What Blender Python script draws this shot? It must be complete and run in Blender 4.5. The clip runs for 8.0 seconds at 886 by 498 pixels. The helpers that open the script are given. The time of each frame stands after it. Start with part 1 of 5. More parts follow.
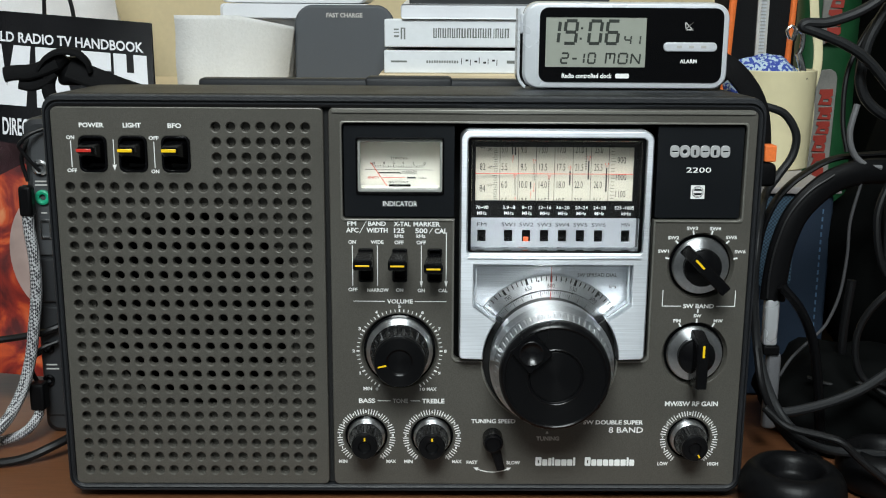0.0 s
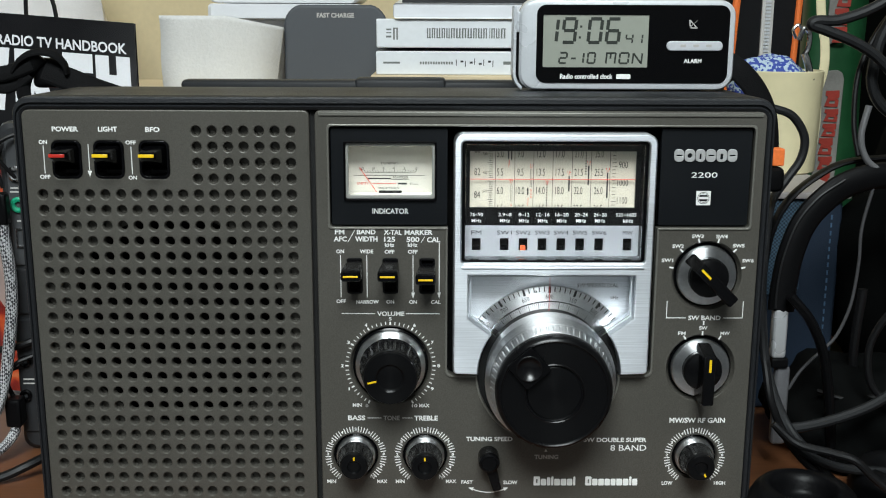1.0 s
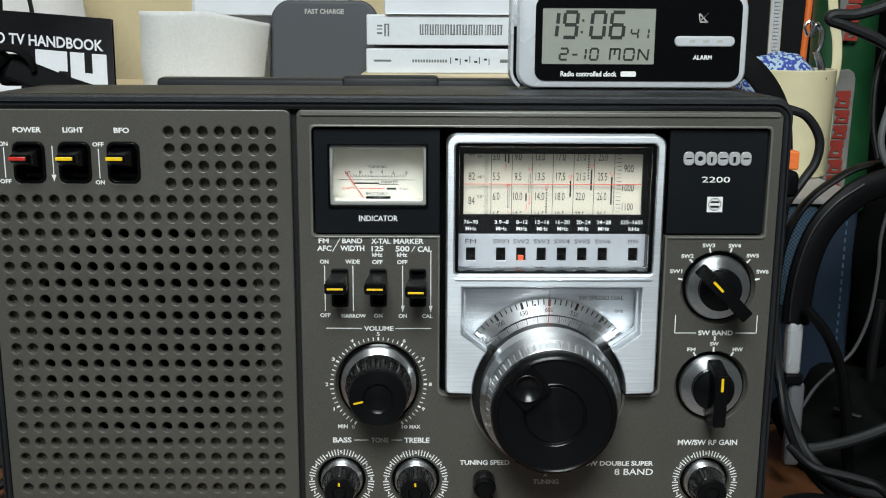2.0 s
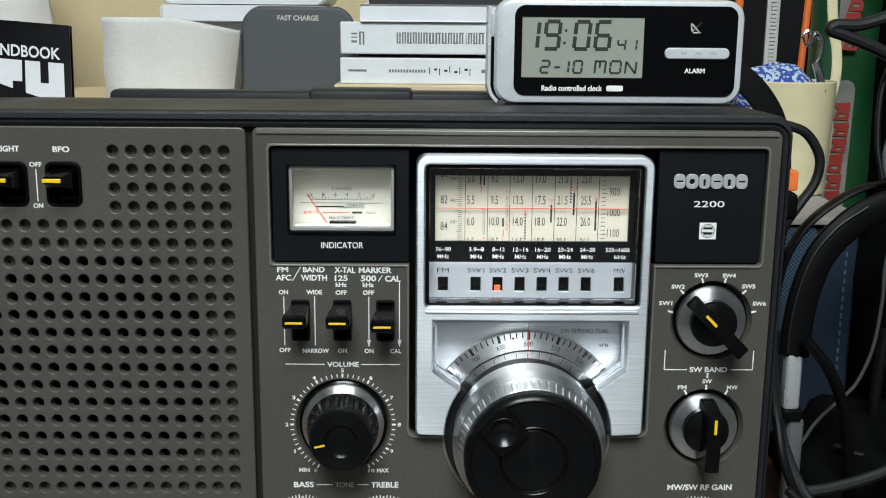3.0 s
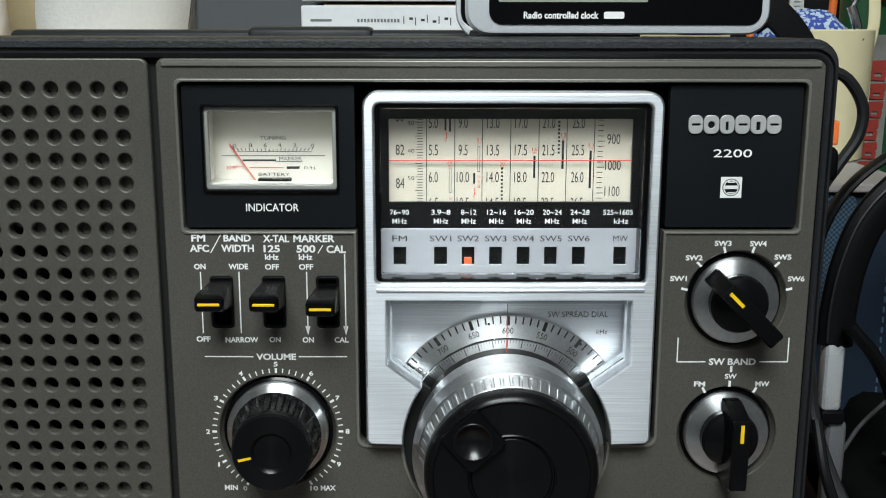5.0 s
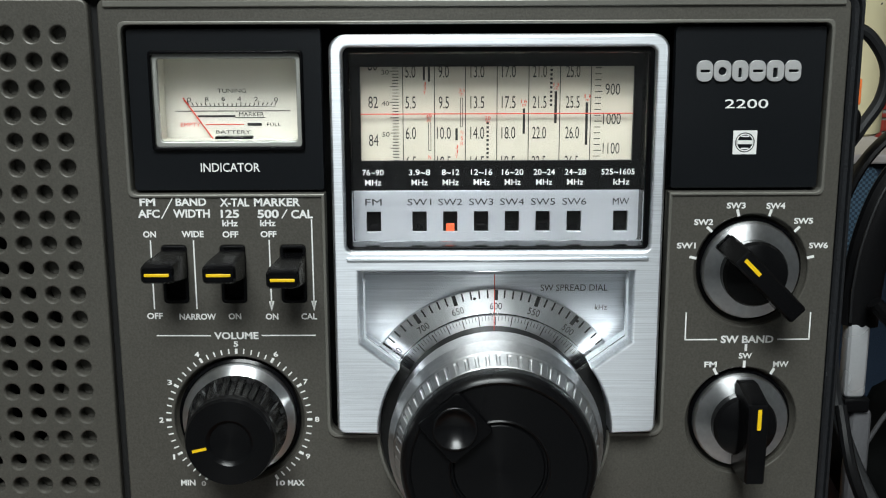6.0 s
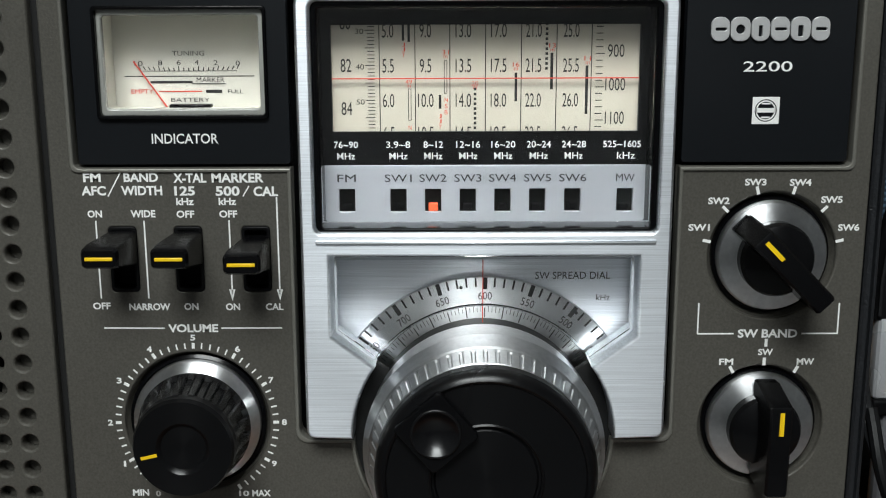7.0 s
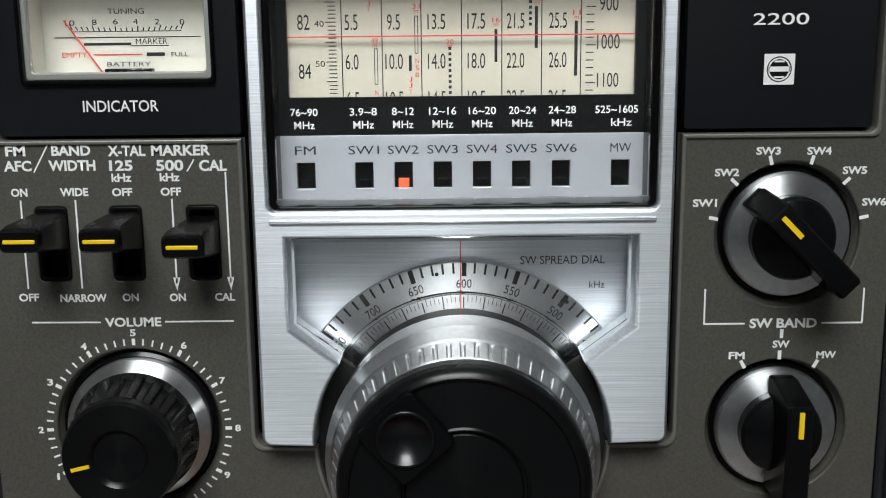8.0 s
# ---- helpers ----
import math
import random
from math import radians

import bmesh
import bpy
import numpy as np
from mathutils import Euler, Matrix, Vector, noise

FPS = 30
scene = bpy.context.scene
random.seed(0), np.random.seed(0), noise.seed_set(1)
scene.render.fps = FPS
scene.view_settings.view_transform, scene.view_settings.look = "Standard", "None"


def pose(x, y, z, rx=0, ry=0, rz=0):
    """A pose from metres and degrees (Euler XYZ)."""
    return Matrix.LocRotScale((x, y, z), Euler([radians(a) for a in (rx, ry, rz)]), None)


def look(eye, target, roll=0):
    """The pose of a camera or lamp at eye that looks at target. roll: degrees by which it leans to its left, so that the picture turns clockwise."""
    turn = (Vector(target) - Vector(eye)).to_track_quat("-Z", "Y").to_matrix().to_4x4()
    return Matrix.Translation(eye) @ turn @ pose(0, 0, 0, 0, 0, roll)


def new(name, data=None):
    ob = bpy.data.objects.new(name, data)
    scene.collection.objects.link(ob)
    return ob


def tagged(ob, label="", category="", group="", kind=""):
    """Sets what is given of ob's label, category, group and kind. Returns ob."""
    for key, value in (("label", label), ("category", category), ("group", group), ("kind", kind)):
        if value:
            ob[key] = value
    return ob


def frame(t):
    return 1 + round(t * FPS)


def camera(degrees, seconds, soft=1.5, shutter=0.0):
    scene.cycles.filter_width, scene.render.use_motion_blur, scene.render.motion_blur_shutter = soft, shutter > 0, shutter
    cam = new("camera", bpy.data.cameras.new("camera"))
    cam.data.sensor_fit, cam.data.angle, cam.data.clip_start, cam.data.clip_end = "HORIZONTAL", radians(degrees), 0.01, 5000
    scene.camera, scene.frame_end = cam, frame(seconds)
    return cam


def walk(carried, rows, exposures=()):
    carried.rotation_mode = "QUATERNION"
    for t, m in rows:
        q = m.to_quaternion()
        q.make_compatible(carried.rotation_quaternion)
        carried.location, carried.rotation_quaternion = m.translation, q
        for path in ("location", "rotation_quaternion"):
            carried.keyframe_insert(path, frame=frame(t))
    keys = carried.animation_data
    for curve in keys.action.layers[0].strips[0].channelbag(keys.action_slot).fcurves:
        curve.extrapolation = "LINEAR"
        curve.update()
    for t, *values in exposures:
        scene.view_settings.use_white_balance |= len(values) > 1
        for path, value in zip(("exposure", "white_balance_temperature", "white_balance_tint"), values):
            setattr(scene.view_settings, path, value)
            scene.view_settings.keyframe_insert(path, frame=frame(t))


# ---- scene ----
cam = camera(46.0, 8.0, soft=1.1)
PATH = [
    (0, (0.01386, -0.46139, 0.22584), (0.02221, 0.51450, 0.00776), 0.36),
    (0.5, (0.01478, -0.45351, 0.22481), (0.02349, 0.52266, 0.00800), 0.26),
    (1, (0.01658, -0.43831, 0.22334), (0.02621, 0.53831, 0.00857), 0.24),
    (1.5, (0.01688, -0.42326, 0.21890), (0.02685, 0.55344, 0.00451), 0.23),
    (3, (0.02822, -0.37237, 0.22201), (0.04653, 0.60529, 0.01260), 0.49),
    (3.5, (0.03297, -0.35589, 0.21813), (0.04835, 0.62146, 0.00708), 0.44),
    (4, (0.03611, -0.33635, 0.21074), (0.04361, 0.64105, -0.00051), 0.07),
    (4.5, (0.04182, -0.31708, 0.20444), (0.04957, 0.66007, -0.00800), 0.12),
    (6, (0.05274, -0.26925, 0.17812), (0.05623, 0.70936, -0.02759), -0.21),
    (6.5, (0.05812, -0.25581, 0.17318), (0.05408, 0.72326, -0.03030), -0.28),
    (7, (0.05910, -0.23994, 0.16770), (0.05458, 0.73860, -0.03827), -0.23),
    (7.5, (0.06146, -0.22780, 0.16222), (0.04938, 0.75231, -0.03585), -0.54),
    (8, (0.06414, -0.21292, 0.15567), (0.06237, 0.76764, -0.04054), -0.62),
]
walk(cam, [(t, look(eye, target, roll)) for t, eye, target, roll in PATH], [(0, -0.04, 6500, 10), (4, -0.09, 6500, 10), (6, -0.18, 6600, 11), (8, -0.38, 6680, 13)])

# ---- light: a ceiling lamp in a closed room, dim world behind it ----
world = bpy.data.worlds.new("room_air")
scene.world = world
world.use_nodes = True
world.node_tree.nodes["Background"].inputs[0].default_value = (0.8, 0.85, 0.9, 1)
world.node_tree.nodes["Background"].inputs[1].default_value = 0.02
LAMP_AT = (-0.06, -1.30, 1.46)
lamp_data = bpy.data.lights.new("ceiling_lamp_light", "AREA")
lamp_data.shape, lamp_data.size, lamp_data.size_y = "RECTANGLE", 0.85, 0.85
lamp_data.energy, lamp_data.color = 65.0, (0.90, 0.98, 0.985)
lamp_light = new("ceiling_lamp_light", lamp_data)
lamp_light.matrix_world = look(LAMP_AT, (LAMP_AT[0], LAMP_AT[1] + 0.0001, 0))

# ---- helpers ----
MM = 0.001
BASE = {}
PLACE = {}
ORIGIN = {}
# depth and height scale that fits the radio's front, placed from the view, to this lens
FRONT_FIT = Matrix(((1, 0, 0, 0), (0, 1.6, 0, 0), (0, 0, 1.0131, 0.60 * MM), (0, 0, 0, 1)))


def shift(a, b, s):
    """Carries the point a (mm) to b and scales by s about it."""
    return Matrix.Translation(Vector(b) * MM) @ Matrix.Scale(s, 4) @ Matrix.Translation(Vector(a) * -MM)



def v3(x, y, z):
    return Vector((x * MM, y * MM, z * MM))


def thing(name, label, category, base=(0, 0, 0), group="", kind="", place=None):
    ob = new(name)
    ob.empty_display_size = 0.01
    ob.location = v3(*base)
    PLACE[ob.name] = place
    if place:
        ob.location = place @ v3(*base)
    BASE[ob.name] = ob.location.copy()
    return tagged(ob, label, category, group, kind)


def to_mesh(name, data):
    if isinstance(data, bmesh.types.BMesh):
        me = bpy.data.meshes.new(name)
        bmesh.ops.recalc_face_normals(data, faces=data.faces)
        data.to_mesh(me)
        data.free()
        return me
    return data


def smooth(me, angle=20):
    me.shade_smooth()
    me.set_sharp_from_angle(angle=radians(angle))


def part(name, data, material, parent, label="", sm=True, axis=None, fitted=True):
    me = to_mesh(name, data)
    if sm:
        smooth(me)
    me.materials.clear()
    me.materials.append(material)
    root = parent
    while root.parent:
        root = root.parent
    if PLACE[root.name] and fitted:
        me.transform(PLACE[root.name])
    origin = BASE[root.name]
    if axis:
        origin = PLACE[root.name] @ v3(axis[0], 0, axis[1])
    me.transform(Matrix.Translation(-origin))
    ob = new(name, me)
    ob.parent = parent
    ORIGIN[ob.name] = origin
    ob.location = origin - (ORIGIN[parent.name] if parent.name in ORIGIN else BASE[root.name])
    if label:
        ob["label"] = label
    return ob


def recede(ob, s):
    """Sets a part of the dial deeper, grown by s about a mid-walk camera point to keep its place in view."""
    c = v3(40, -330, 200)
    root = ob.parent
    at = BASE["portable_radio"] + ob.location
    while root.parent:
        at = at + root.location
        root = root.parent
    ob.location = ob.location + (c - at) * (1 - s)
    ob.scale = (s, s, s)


def soften(ob):
    """Smooth all over, with no sharp edges."""
    ob.data.shade_smooth()
    if "sharp_edge" in ob.data.attributes:
        ob.data.attributes.remove(ob.data.attributes["sharp_edge"])
    return ob


def solid(name, data, material, label, category, kind="", group="", sm=True, place=None):
    me = to_mesh(name, data)
    if place:
        me.transform(place)
    if sm:
        smooth(me)
    me.materials.append(material)
    ob = new(name, me)
    BASE[ob.name] = Vector((0, 0, 0))
    return tagged(ob, label, category, group, kind)


def rr(x0, z0, x1, z1, r, n=5):
    """Rounded rectangle, anticlockwise, in mm."""
    pts = []
    for cx, cz, a in ((x1 - r, z1 - r, 0), (x0 + r, z1 - r, 90), (x0 + r, z0 + r, 180), (x1 - r, z0 + r, 270)):
        for i in range(n + 1):
            b = radians(a + 90 * i / n)
            pts.append((cx + r * math.cos(b), cz + r * math.sin(b)))
    return pts


def circle(cx, cz, r, n=48):
    return [(cx + r * math.cos(2 * math.pi * i / n), cz + r * math.sin(2 * math.pi * i / n)) for i in range(n)]


def curve_mesh(cu, name):
    tmp = bpy.data.objects.new("tmp", cu)
    me = bpy.data.meshes.new_from_object(tmp)
    bpy.data.objects.remove(tmp)
    bpy.data.curves.remove(cu)
    me.name = name
    return me


STAND = Matrix(((1, 0, 0, 0), (0, 0, -1, 0), (0, 1, 0, 0), (0, 0, 0, 1)))


def plate(outer, holes=(), y=0.0, thick=2.0, bevel=0.4, res=2):
    """A plate with its front at y, facing -y, with rounded edges, from outlines in mm."""
    cu = bpy.data.curves.new("plate", "CURVE")
    cu.dimensions, cu.fill_mode = "2D", "BOTH"
    cu.extrude, cu.bevel_depth, cu.bevel_resolution = (thick / 2 - bevel) * MM, bevel * MM, res
    cu.offset = -bevel * MM
    for k, ring in enumerate([outer, *holes]):
        pts = ring if k == 0 else ring[::-1]
        sp = cu.splines.new("POLY")
        sp.points.add(len(pts) - 1)
        for p, (x, z) in zip(sp.points, pts):
            p.co = (x * MM, z * MM, 0, 1)
        sp.use_cyclic_u = True
    me = curve_mesh(cu, "plate")
    me.transform(Matrix.Translation((0, (y + thick / 2) * MM, 0)) @ STAND)
    return me


def welded(me):
    """The same mesh with its caps joined to its rounded edges."""
    bm = bmesh.new()
    bm.from_mesh(me)
    bmesh.ops.remove_doubles(bm, verts=bm.verts, dist=1e-7)
    bm.to_mesh(me)
    bm.free()
    return me


def lettering(s, x0, z0, x1, z1, y, material, parent, rot=0.0, name="lettering", label="", fat=0.0, first=None):
    """Words printed into the box x0..x1, z0..z1 (mm) on the plane y; turned by rot degrees about its middle."""
    fat = fat or (0.032 if material in (M_PRINT, M_PRINT_GREY) else 0.0)
    cu = bpy.data.curves.new("lettering", "FONT")
    cu.body, cu.size, cu.resolution_u = s, 1.0, 3
    cu.offset = fat
    me = curve_mesh(cu, "lettering")
    co = np.empty(len(me.vertices) * 3)
    me.vertices.foreach_get("co", co)
    co = co.reshape(-1, 3)
    lo, hi = co.min(0), co.max(0)
    sc = ((x1 - x0) / (hi[0] - lo[0]), (z1 - z0) / (hi[1] - lo[1]))
    mid = (lo + hi) / 2
    m = (Matrix.Translation(v3((x0 + x1) / 2, y, (z0 + z1) / 2)) @ Matrix.Rotation(radians(-rot), 4, "Y") @ STAND
         @ Matrix.Diagonal((sc[0] * MM, sc[1] * MM, MM, 1)) @ Matrix.Translation((-mid[0], -mid[1], 0)))
    me.transform(first @ m if first else m)
    return part(name, me, material, parent, label, sm=False)


def word(s, cx, cz, h, y, material, parent, w=None, rot=0.0, fat=0.0):
    fat = fat or (0.032 if material in (M_PRINT, M_PRINT_GREY) else 0.0)
    w = w or h * 0.86 * len(s)
    if s == "1":
        w *= 0.45
    return lettering(s, cx - w / 2, cz - h / 2, cx + w / 2, cz + h / 2, y, material, parent, rot, fat=fat)


def strips(rects, y, depth=0.05):
    """Printed marks: each (x0, z0, x1, z1, width) a thin straight bar on the plane y."""
    bm = bmesh.new()
    for x0, z0, x1, z1, w in rects:
        d = Vector((x1 - x0, 0, z1 - z0)).normalized()
        s = Vector((-d.z, 0, d.x)) * w / 2
        a, b = Vector((x0, y, z0)), Vector((x1, y, z1))
        front = [bm.verts.new((p * MM)) for p in (a - s, b - s, b + s, a + s)]
        back = [bm.verts.new((p * MM + Vector((0, depth * MM, 0)))) for p in (a - s, b - s, b + s, a + s)]
        bm.faces.new(front)
        for i in range(4):
            bm.faces.new((front[i], front[(i + 1) % 4], back[(i + 1) % 4], back[i]))
    return bm


def box(x0, y0, z0, x1, y1, z1, bevel=0.5, seg=2):
    bm = bmesh.new()
    bmesh.ops.create_cube(bm, size=1)
    for v in bm.verts:
        v.co = v3((x0 + x1) / 2 + v.co.x * (x1 - x0), (y0 + y1) / 2 + v.co.y * (y1 - y0), (z0 + z1) / 2 + v.co.z * (z1 - z0))
    if bevel:
        bmesh.ops.bevel(bm, geom=bm.edges[:], offset=bevel * MM, segments=seg, affect="EDGES", profile=0.5)
    return bm


def loft(loops, closed_ends=True):
    """A skin over loops of points (mm)."""
    bm = bmesh.new()
    rows = [[bm.verts.new(v3(*p)) for p in lp] for lp in loops]
    n = len(rows[0])
    for a, b in zip(rows, rows[1:]):
        for i in range(n):
            bm.faces.new((a[i], a[(i + 1) % n], b[(i + 1) % n], b[i]))
    if closed_ends:
        bm.faces.new(rows[0])
        bm.faces.new(rows[-1][::-1])
    return bm


def lathe(cx, cz, profile, n=64, rib=0, rib_rows=(), rib_amt=0.0, shear=(0, 0), narrow=False):
    """A turned part about an axis along y at (cx, cz); profile of (radius, y); rows named in rib_rows get rib waves."""
    bm = bmesh.new()
    rows = []
    for k, (r, y) in enumerate(profile):
        if r <= 0:
            rows.append([bm.verts.new(v3(cx + shear[0] * y, y, cz + shear[1] * y))])
            continue
        row = []
        for i in range(n):
            a = 2 * math.pi * i / n
            q = r
            if k in rib_rows and rib:
                wave = math.cos(a * rib)
                q = r - (rib_amt * (wave > 0.6) if narrow else rib_amt * (0.5 + 0.5 * math.copysign(min(1, abs(2.2 * wave)), wave)))
            row.append(bm.verts.new(v3(cx + shear[0] * y + q * math.cos(a), y, cz + shear[1] * y + q * math.sin(a))))
        rows.append(row)
    for a, b in zip(rows, rows[1:]):
        for i in range(n):
            j = (i + 1) % n
            if len(a) == 1 and len(b) == 1:
                continue
            if len(a) == 1:
                bm.faces.new((a[0], b[i], b[j]))
            elif len(b) == 1:
                bm.faces.new((a[i], b[0], a[j]))
            else:
                bm.faces.new((a[i], b[i], b[j], a[j]))
    return bm


def tube(points, r, n=10, flat=1.0, per=8, spread=None):
    """A cable or strap swept along a smooth line through the points (mm)."""
    P = [Vector(p) for p in points]
    P = [2 * P[0] - P[1]] + P + [2 * P[-1] - P[-2]]
    line = []
    for i in range(1, len(P) - 2):
        for k in range(per):
            t = k / per
            a, b, c, d = P[i - 1], P[i], P[i + 1], P[i + 2]
            line.append(0.5 * ((2 * b) + (c - a) * t + (2 * a - 5 * b + 4 * c - d) * t * t + (3 * b - a - 3 * c + d) * t ** 3))
    line.append(P[-2])
    side = Vector((0, 1, 0)) if spread is None else Vector(spread)
    loops = []
    for i, p in enumerate(line):
        d = (line[min(i + 1, len(line) - 1)] - line[max(i - 1, 0)]).normalized()
        u = (side - d * side.dot(d))
        u = u.normalized() if u.length > 1e-4 else Vector((1, 0, 0)).cross(d).normalized()
        w = d.cross(u)
        loops.append([p + u * (r * flat * math.cos(2 * math.pi * j / n)) + w * (r * math.sin(2 * math.pi * j / n)) for j in range(n)])
    return loft(loops)


def turn_bm(bm, m):
    bmesh.ops.transform(bm, matrix=m, verts=bm.verts)
    return bm


def join(*bms):
    out = bmesh.new()
    for b in bms:
        me = bpy.data.meshes.new("tmp")
        b.to_mesh(me)
        b.free()
        out.from_mesh(me)
        bpy.data.meshes.remove(me)
    return out


# ---- materials ----
def material(name, color, rough=0.5, metal=0.0, var=0.08, grain=900.0, bump=0.0, stain=18.0, stain_var=0.06, stretch=(1, 1, 1),
             spec=0.5, coat=0.0, rough_var=0.08, sheen=0.0, bump_scale=None, trans=0.0, ior=1.45, aniso=0.0, brush="X"):
    m = bpy.data.materials.new(name)
    m.use_nodes = True
    nt = m.node_tree
    bs = nt.nodes["Principled BSDF"]
    L = nt.links.new
    tc = nt.nodes.new("ShaderNodeTexCoord")
    mp = nt.nodes.new("ShaderNodeMapping")
    mp.inputs["Scale"].default_value = stretch
    L(tc.outputs["Object"], mp.inputs["Vector"])
    fine = nt.nodes.new("ShaderNodeTexNoise")
    fine.inputs["Scale"].default_value, fine.inputs["Detail"].default_value = grain, 3
    wide = nt.nodes.new("ShaderNodeTexNoise")
    wide.inputs["Scale"].default_value, wide.inputs["Detail"].default_value = stain, 4
    L(mp.outputs[0], fine.inputs["Vector"])
    L(tc.outputs["Object"], wide.inputs["Vector"])

    def spread(src, amount, base):
        r = nt.nodes.new("ShaderNodeMapRange")
        r.inputs["From Min"].default_value, r.inputs["From Max"].default_value = 0.25, 0.75
        r.inputs["To Min"].default_value, r.inputs["To Max"].default_value = base - amount, base + amount
        L(src, r.inputs["Value"])
        return r.outputs[0]

    k = nt.nodes.new("ShaderNodeMath")
    k.operation = "MULTIPLY"
    L(spread(fine.outputs["Fac"], var, 1.0), k.inputs[0])
    L(spread(wide.outputs["Fac"], stain_var, 1.0), k.inputs[1])
    c = nt.nodes.new("ShaderNodeVectorMath")
    c.operation = "SCALE"
    c.inputs[0].default_value = color
    L(k.outputs[0], c.inputs["Scale"])
    L(c.outputs[0], bs.inputs["Base Color"])
    L(spread(wide.outputs["Fac"], rough_var, rough), bs.inputs["Roughness"])
    bs.inputs["Metallic"].default_value = metal
    bs.inputs["Specular IOR Level"].default_value = spec
    bs.inputs["Coat Weight"].default_value = coat
    bs.inputs["Coat Roughness"].default_value = 0.08
    bs.inputs["Sheen Weight"].default_value = sheen
    bs.inputs["Transmission Weight"].default_value = trans
    bs.inputs["IOR"].default_value = ior
    if aniso:
        bs.inputs["Anisotropic"].default_value = aniso
        tn = nt.nodes.new("ShaderNodeTangent")
        tn.direction_type, tn.axis = "RADIAL", brush
        L(tn.outputs[0], bs.inputs["Tangent"])
        bs.inputs["Anisotropic Rotation"].default_value = 0.25 if brush == "Y" else 0.0
    if bump:
        bp = nt.nodes.new("ShaderNodeBump")
        bp.inputs["Strength"].default_value = bump
        bp.inputs["Distance"].default_value = 0.0003
        src = fine
        if bump_scale:
            src = nt.nodes.new("ShaderNodeTexNoise")
            src.inputs["Scale"].default_value = bump_scale
            L(mp.outputs[0], src.inputs["Vector"])
        L(src.outputs["Fac"], bp.inputs["Height"])
        L(bp.outputs[0], bs.inputs["Normal"])
    return m


def pattern_material(name, c1, c2, scale, kind="CHECKER", rough=0.7, bump=0.4, stretch=(1, 1, 1), rot=(0, 0, 0)):
    m = material(name, c1, rough)
    nt = m.node_tree
    L = nt.links.new
    tc = [n for n in nt.nodes if n.type == "TEX_COORD"][0]
    mp = nt.nodes.new("ShaderNodeMapping")
    mp.inputs["Rotation"].default_value = rot
    mp.inputs["Scale"].default_value = stretch
    L(tc.outputs["Object"], mp.inputs["Vector"])
    if kind == "CHECKER":
        tx = nt.nodes.new("ShaderNodeTexChecker")
        fac = tx.outputs["Fac"]
        tx.inputs["Scale"].default_value = scale
    elif kind == "VORONOI":
        tx = nt.nodes.new("ShaderNodeTexVoronoi")
        split = nt.nodes.new("ShaderNodeSeparateXYZ")
        L(tx.outputs["Color"], split.inputs[0])
        cutoff = nt.nodes.new("ShaderNodeMath")
        cutoff.operation = "GREATER_THAN"
        cutoff.inputs[1].default_value = 0.5
        L(split.outputs[0], cutoff.inputs[0])
        fac = cutoff.outputs[0]
        tx.inputs["Scale"].default_value = scale
    else:
        tx = nt.nodes.new("ShaderNodeTexWave")
        tx.inputs["Scale"].default_value = scale
        tx.inputs["Distortion"].default_value = 1.5
        fac = tx.outputs["Fac"]
    L(mp.outputs[0], tx.inputs["Vector"])
    mx = nt.nodes.new("ShaderNodeMix")
    mx.data_type = "RGBA"
    mx.inputs[6].default_value, mx.inputs[7].default_value = (*c1, 1), (*c2, 1)
    L(fac, mx.inputs[0])
    bs = nt.nodes["Principled BSDF"]
    L(mx.outputs[2], bs.inputs["Base Color"])
    if bump:
        bp = nt.nodes.new("ShaderNodeBump")
        bp.inputs["Strength"].default_value, bp.inputs["Distance"].default_value = bump, 0.0004
        L(fac, bp.inputs["Height"])
        L(bp.outputs[0], bs.inputs["Normal"])
    return m


M_TAUPE = material("taupe_paint", (0.084, 0.079, 0.068), 0.42, 0.25, var=0.2, grain=1700, bump=0.22, stain_var=0.04)
# lighter taupe: light caught by the panel's edges is put into the colour
M_TAUPE_LIT = material("taupe_lit_edge", (0.17, 0.165, 0.145), 0.35, 0.35, var=0.06, grain=2200)
M_CASE = material("black_case_plastic", (0.013, 0.014, 0.016), 0.45, spec=0.38, var=0.2, grain=1200, bump=0.65, bump_scale=1300)
M_HANDLE = material("satin_black_handle", (0.016, 0.017, 0.019), 0.42, spec=0.4, var=0.12, grain=1500, bump=0.08)
M_BLACK = material("satin_black_plastic", (0.003, 0.003, 0.0034), 0.40, spec=0.14, var=0.1, grain=1500, bump=0.05)
M_GLOSS = material("gloss_black_plastic", (0.002, 0.002, 0.0024), 0.16, spec=0.25, var=0.1, grain=900, rough_var=0.05, bump=0.02)
M_KNOB = material("knob_black", (0.003, 0.003, 0.0034), 0.22, spec=0.22, var=0.1, grain=1200, bump=0.04, rough_var=0.06)
M_GRIP = material("ribbed_gloss_black", (0.004, 0.004, 0.0045), 0.24, spec=0.6, coat=0.15, var=0.1, grain=1200, bump=0.02, rough_var=0.04)
M_FACE = material("turned_black_face", (0.003, 0.003, 0.0034), 0.27, var=0.1, grain=1200, bump=0.04, rough_var=0.04, aniso=0.6, brush="Y", spec=0.3)
M_DARK = material("speaker_cloth_black", (0.004, 0.004, 0.004), 0.9)
M_BLUEBLACK = material("blue_black_panel", (0.0055, 0.0065, 0.008), 0.40, spec=0.28, var=0.08, grain=1500, bump=0.03)
M_ALU = material("brushed_aluminium", (0.74, 0.77, 0.81), 0.46, 1.0, var=0.15, grain=900, stretch=(0.04, 1, 4), bump=0.14, rough_var=0.05, aniso=0.65, brush="X")
M_ALU_STRIP = material("satin_silver_paint", (0.44, 0.46, 0.495), 0.4, 0.5, var=0.03, grain=1500)
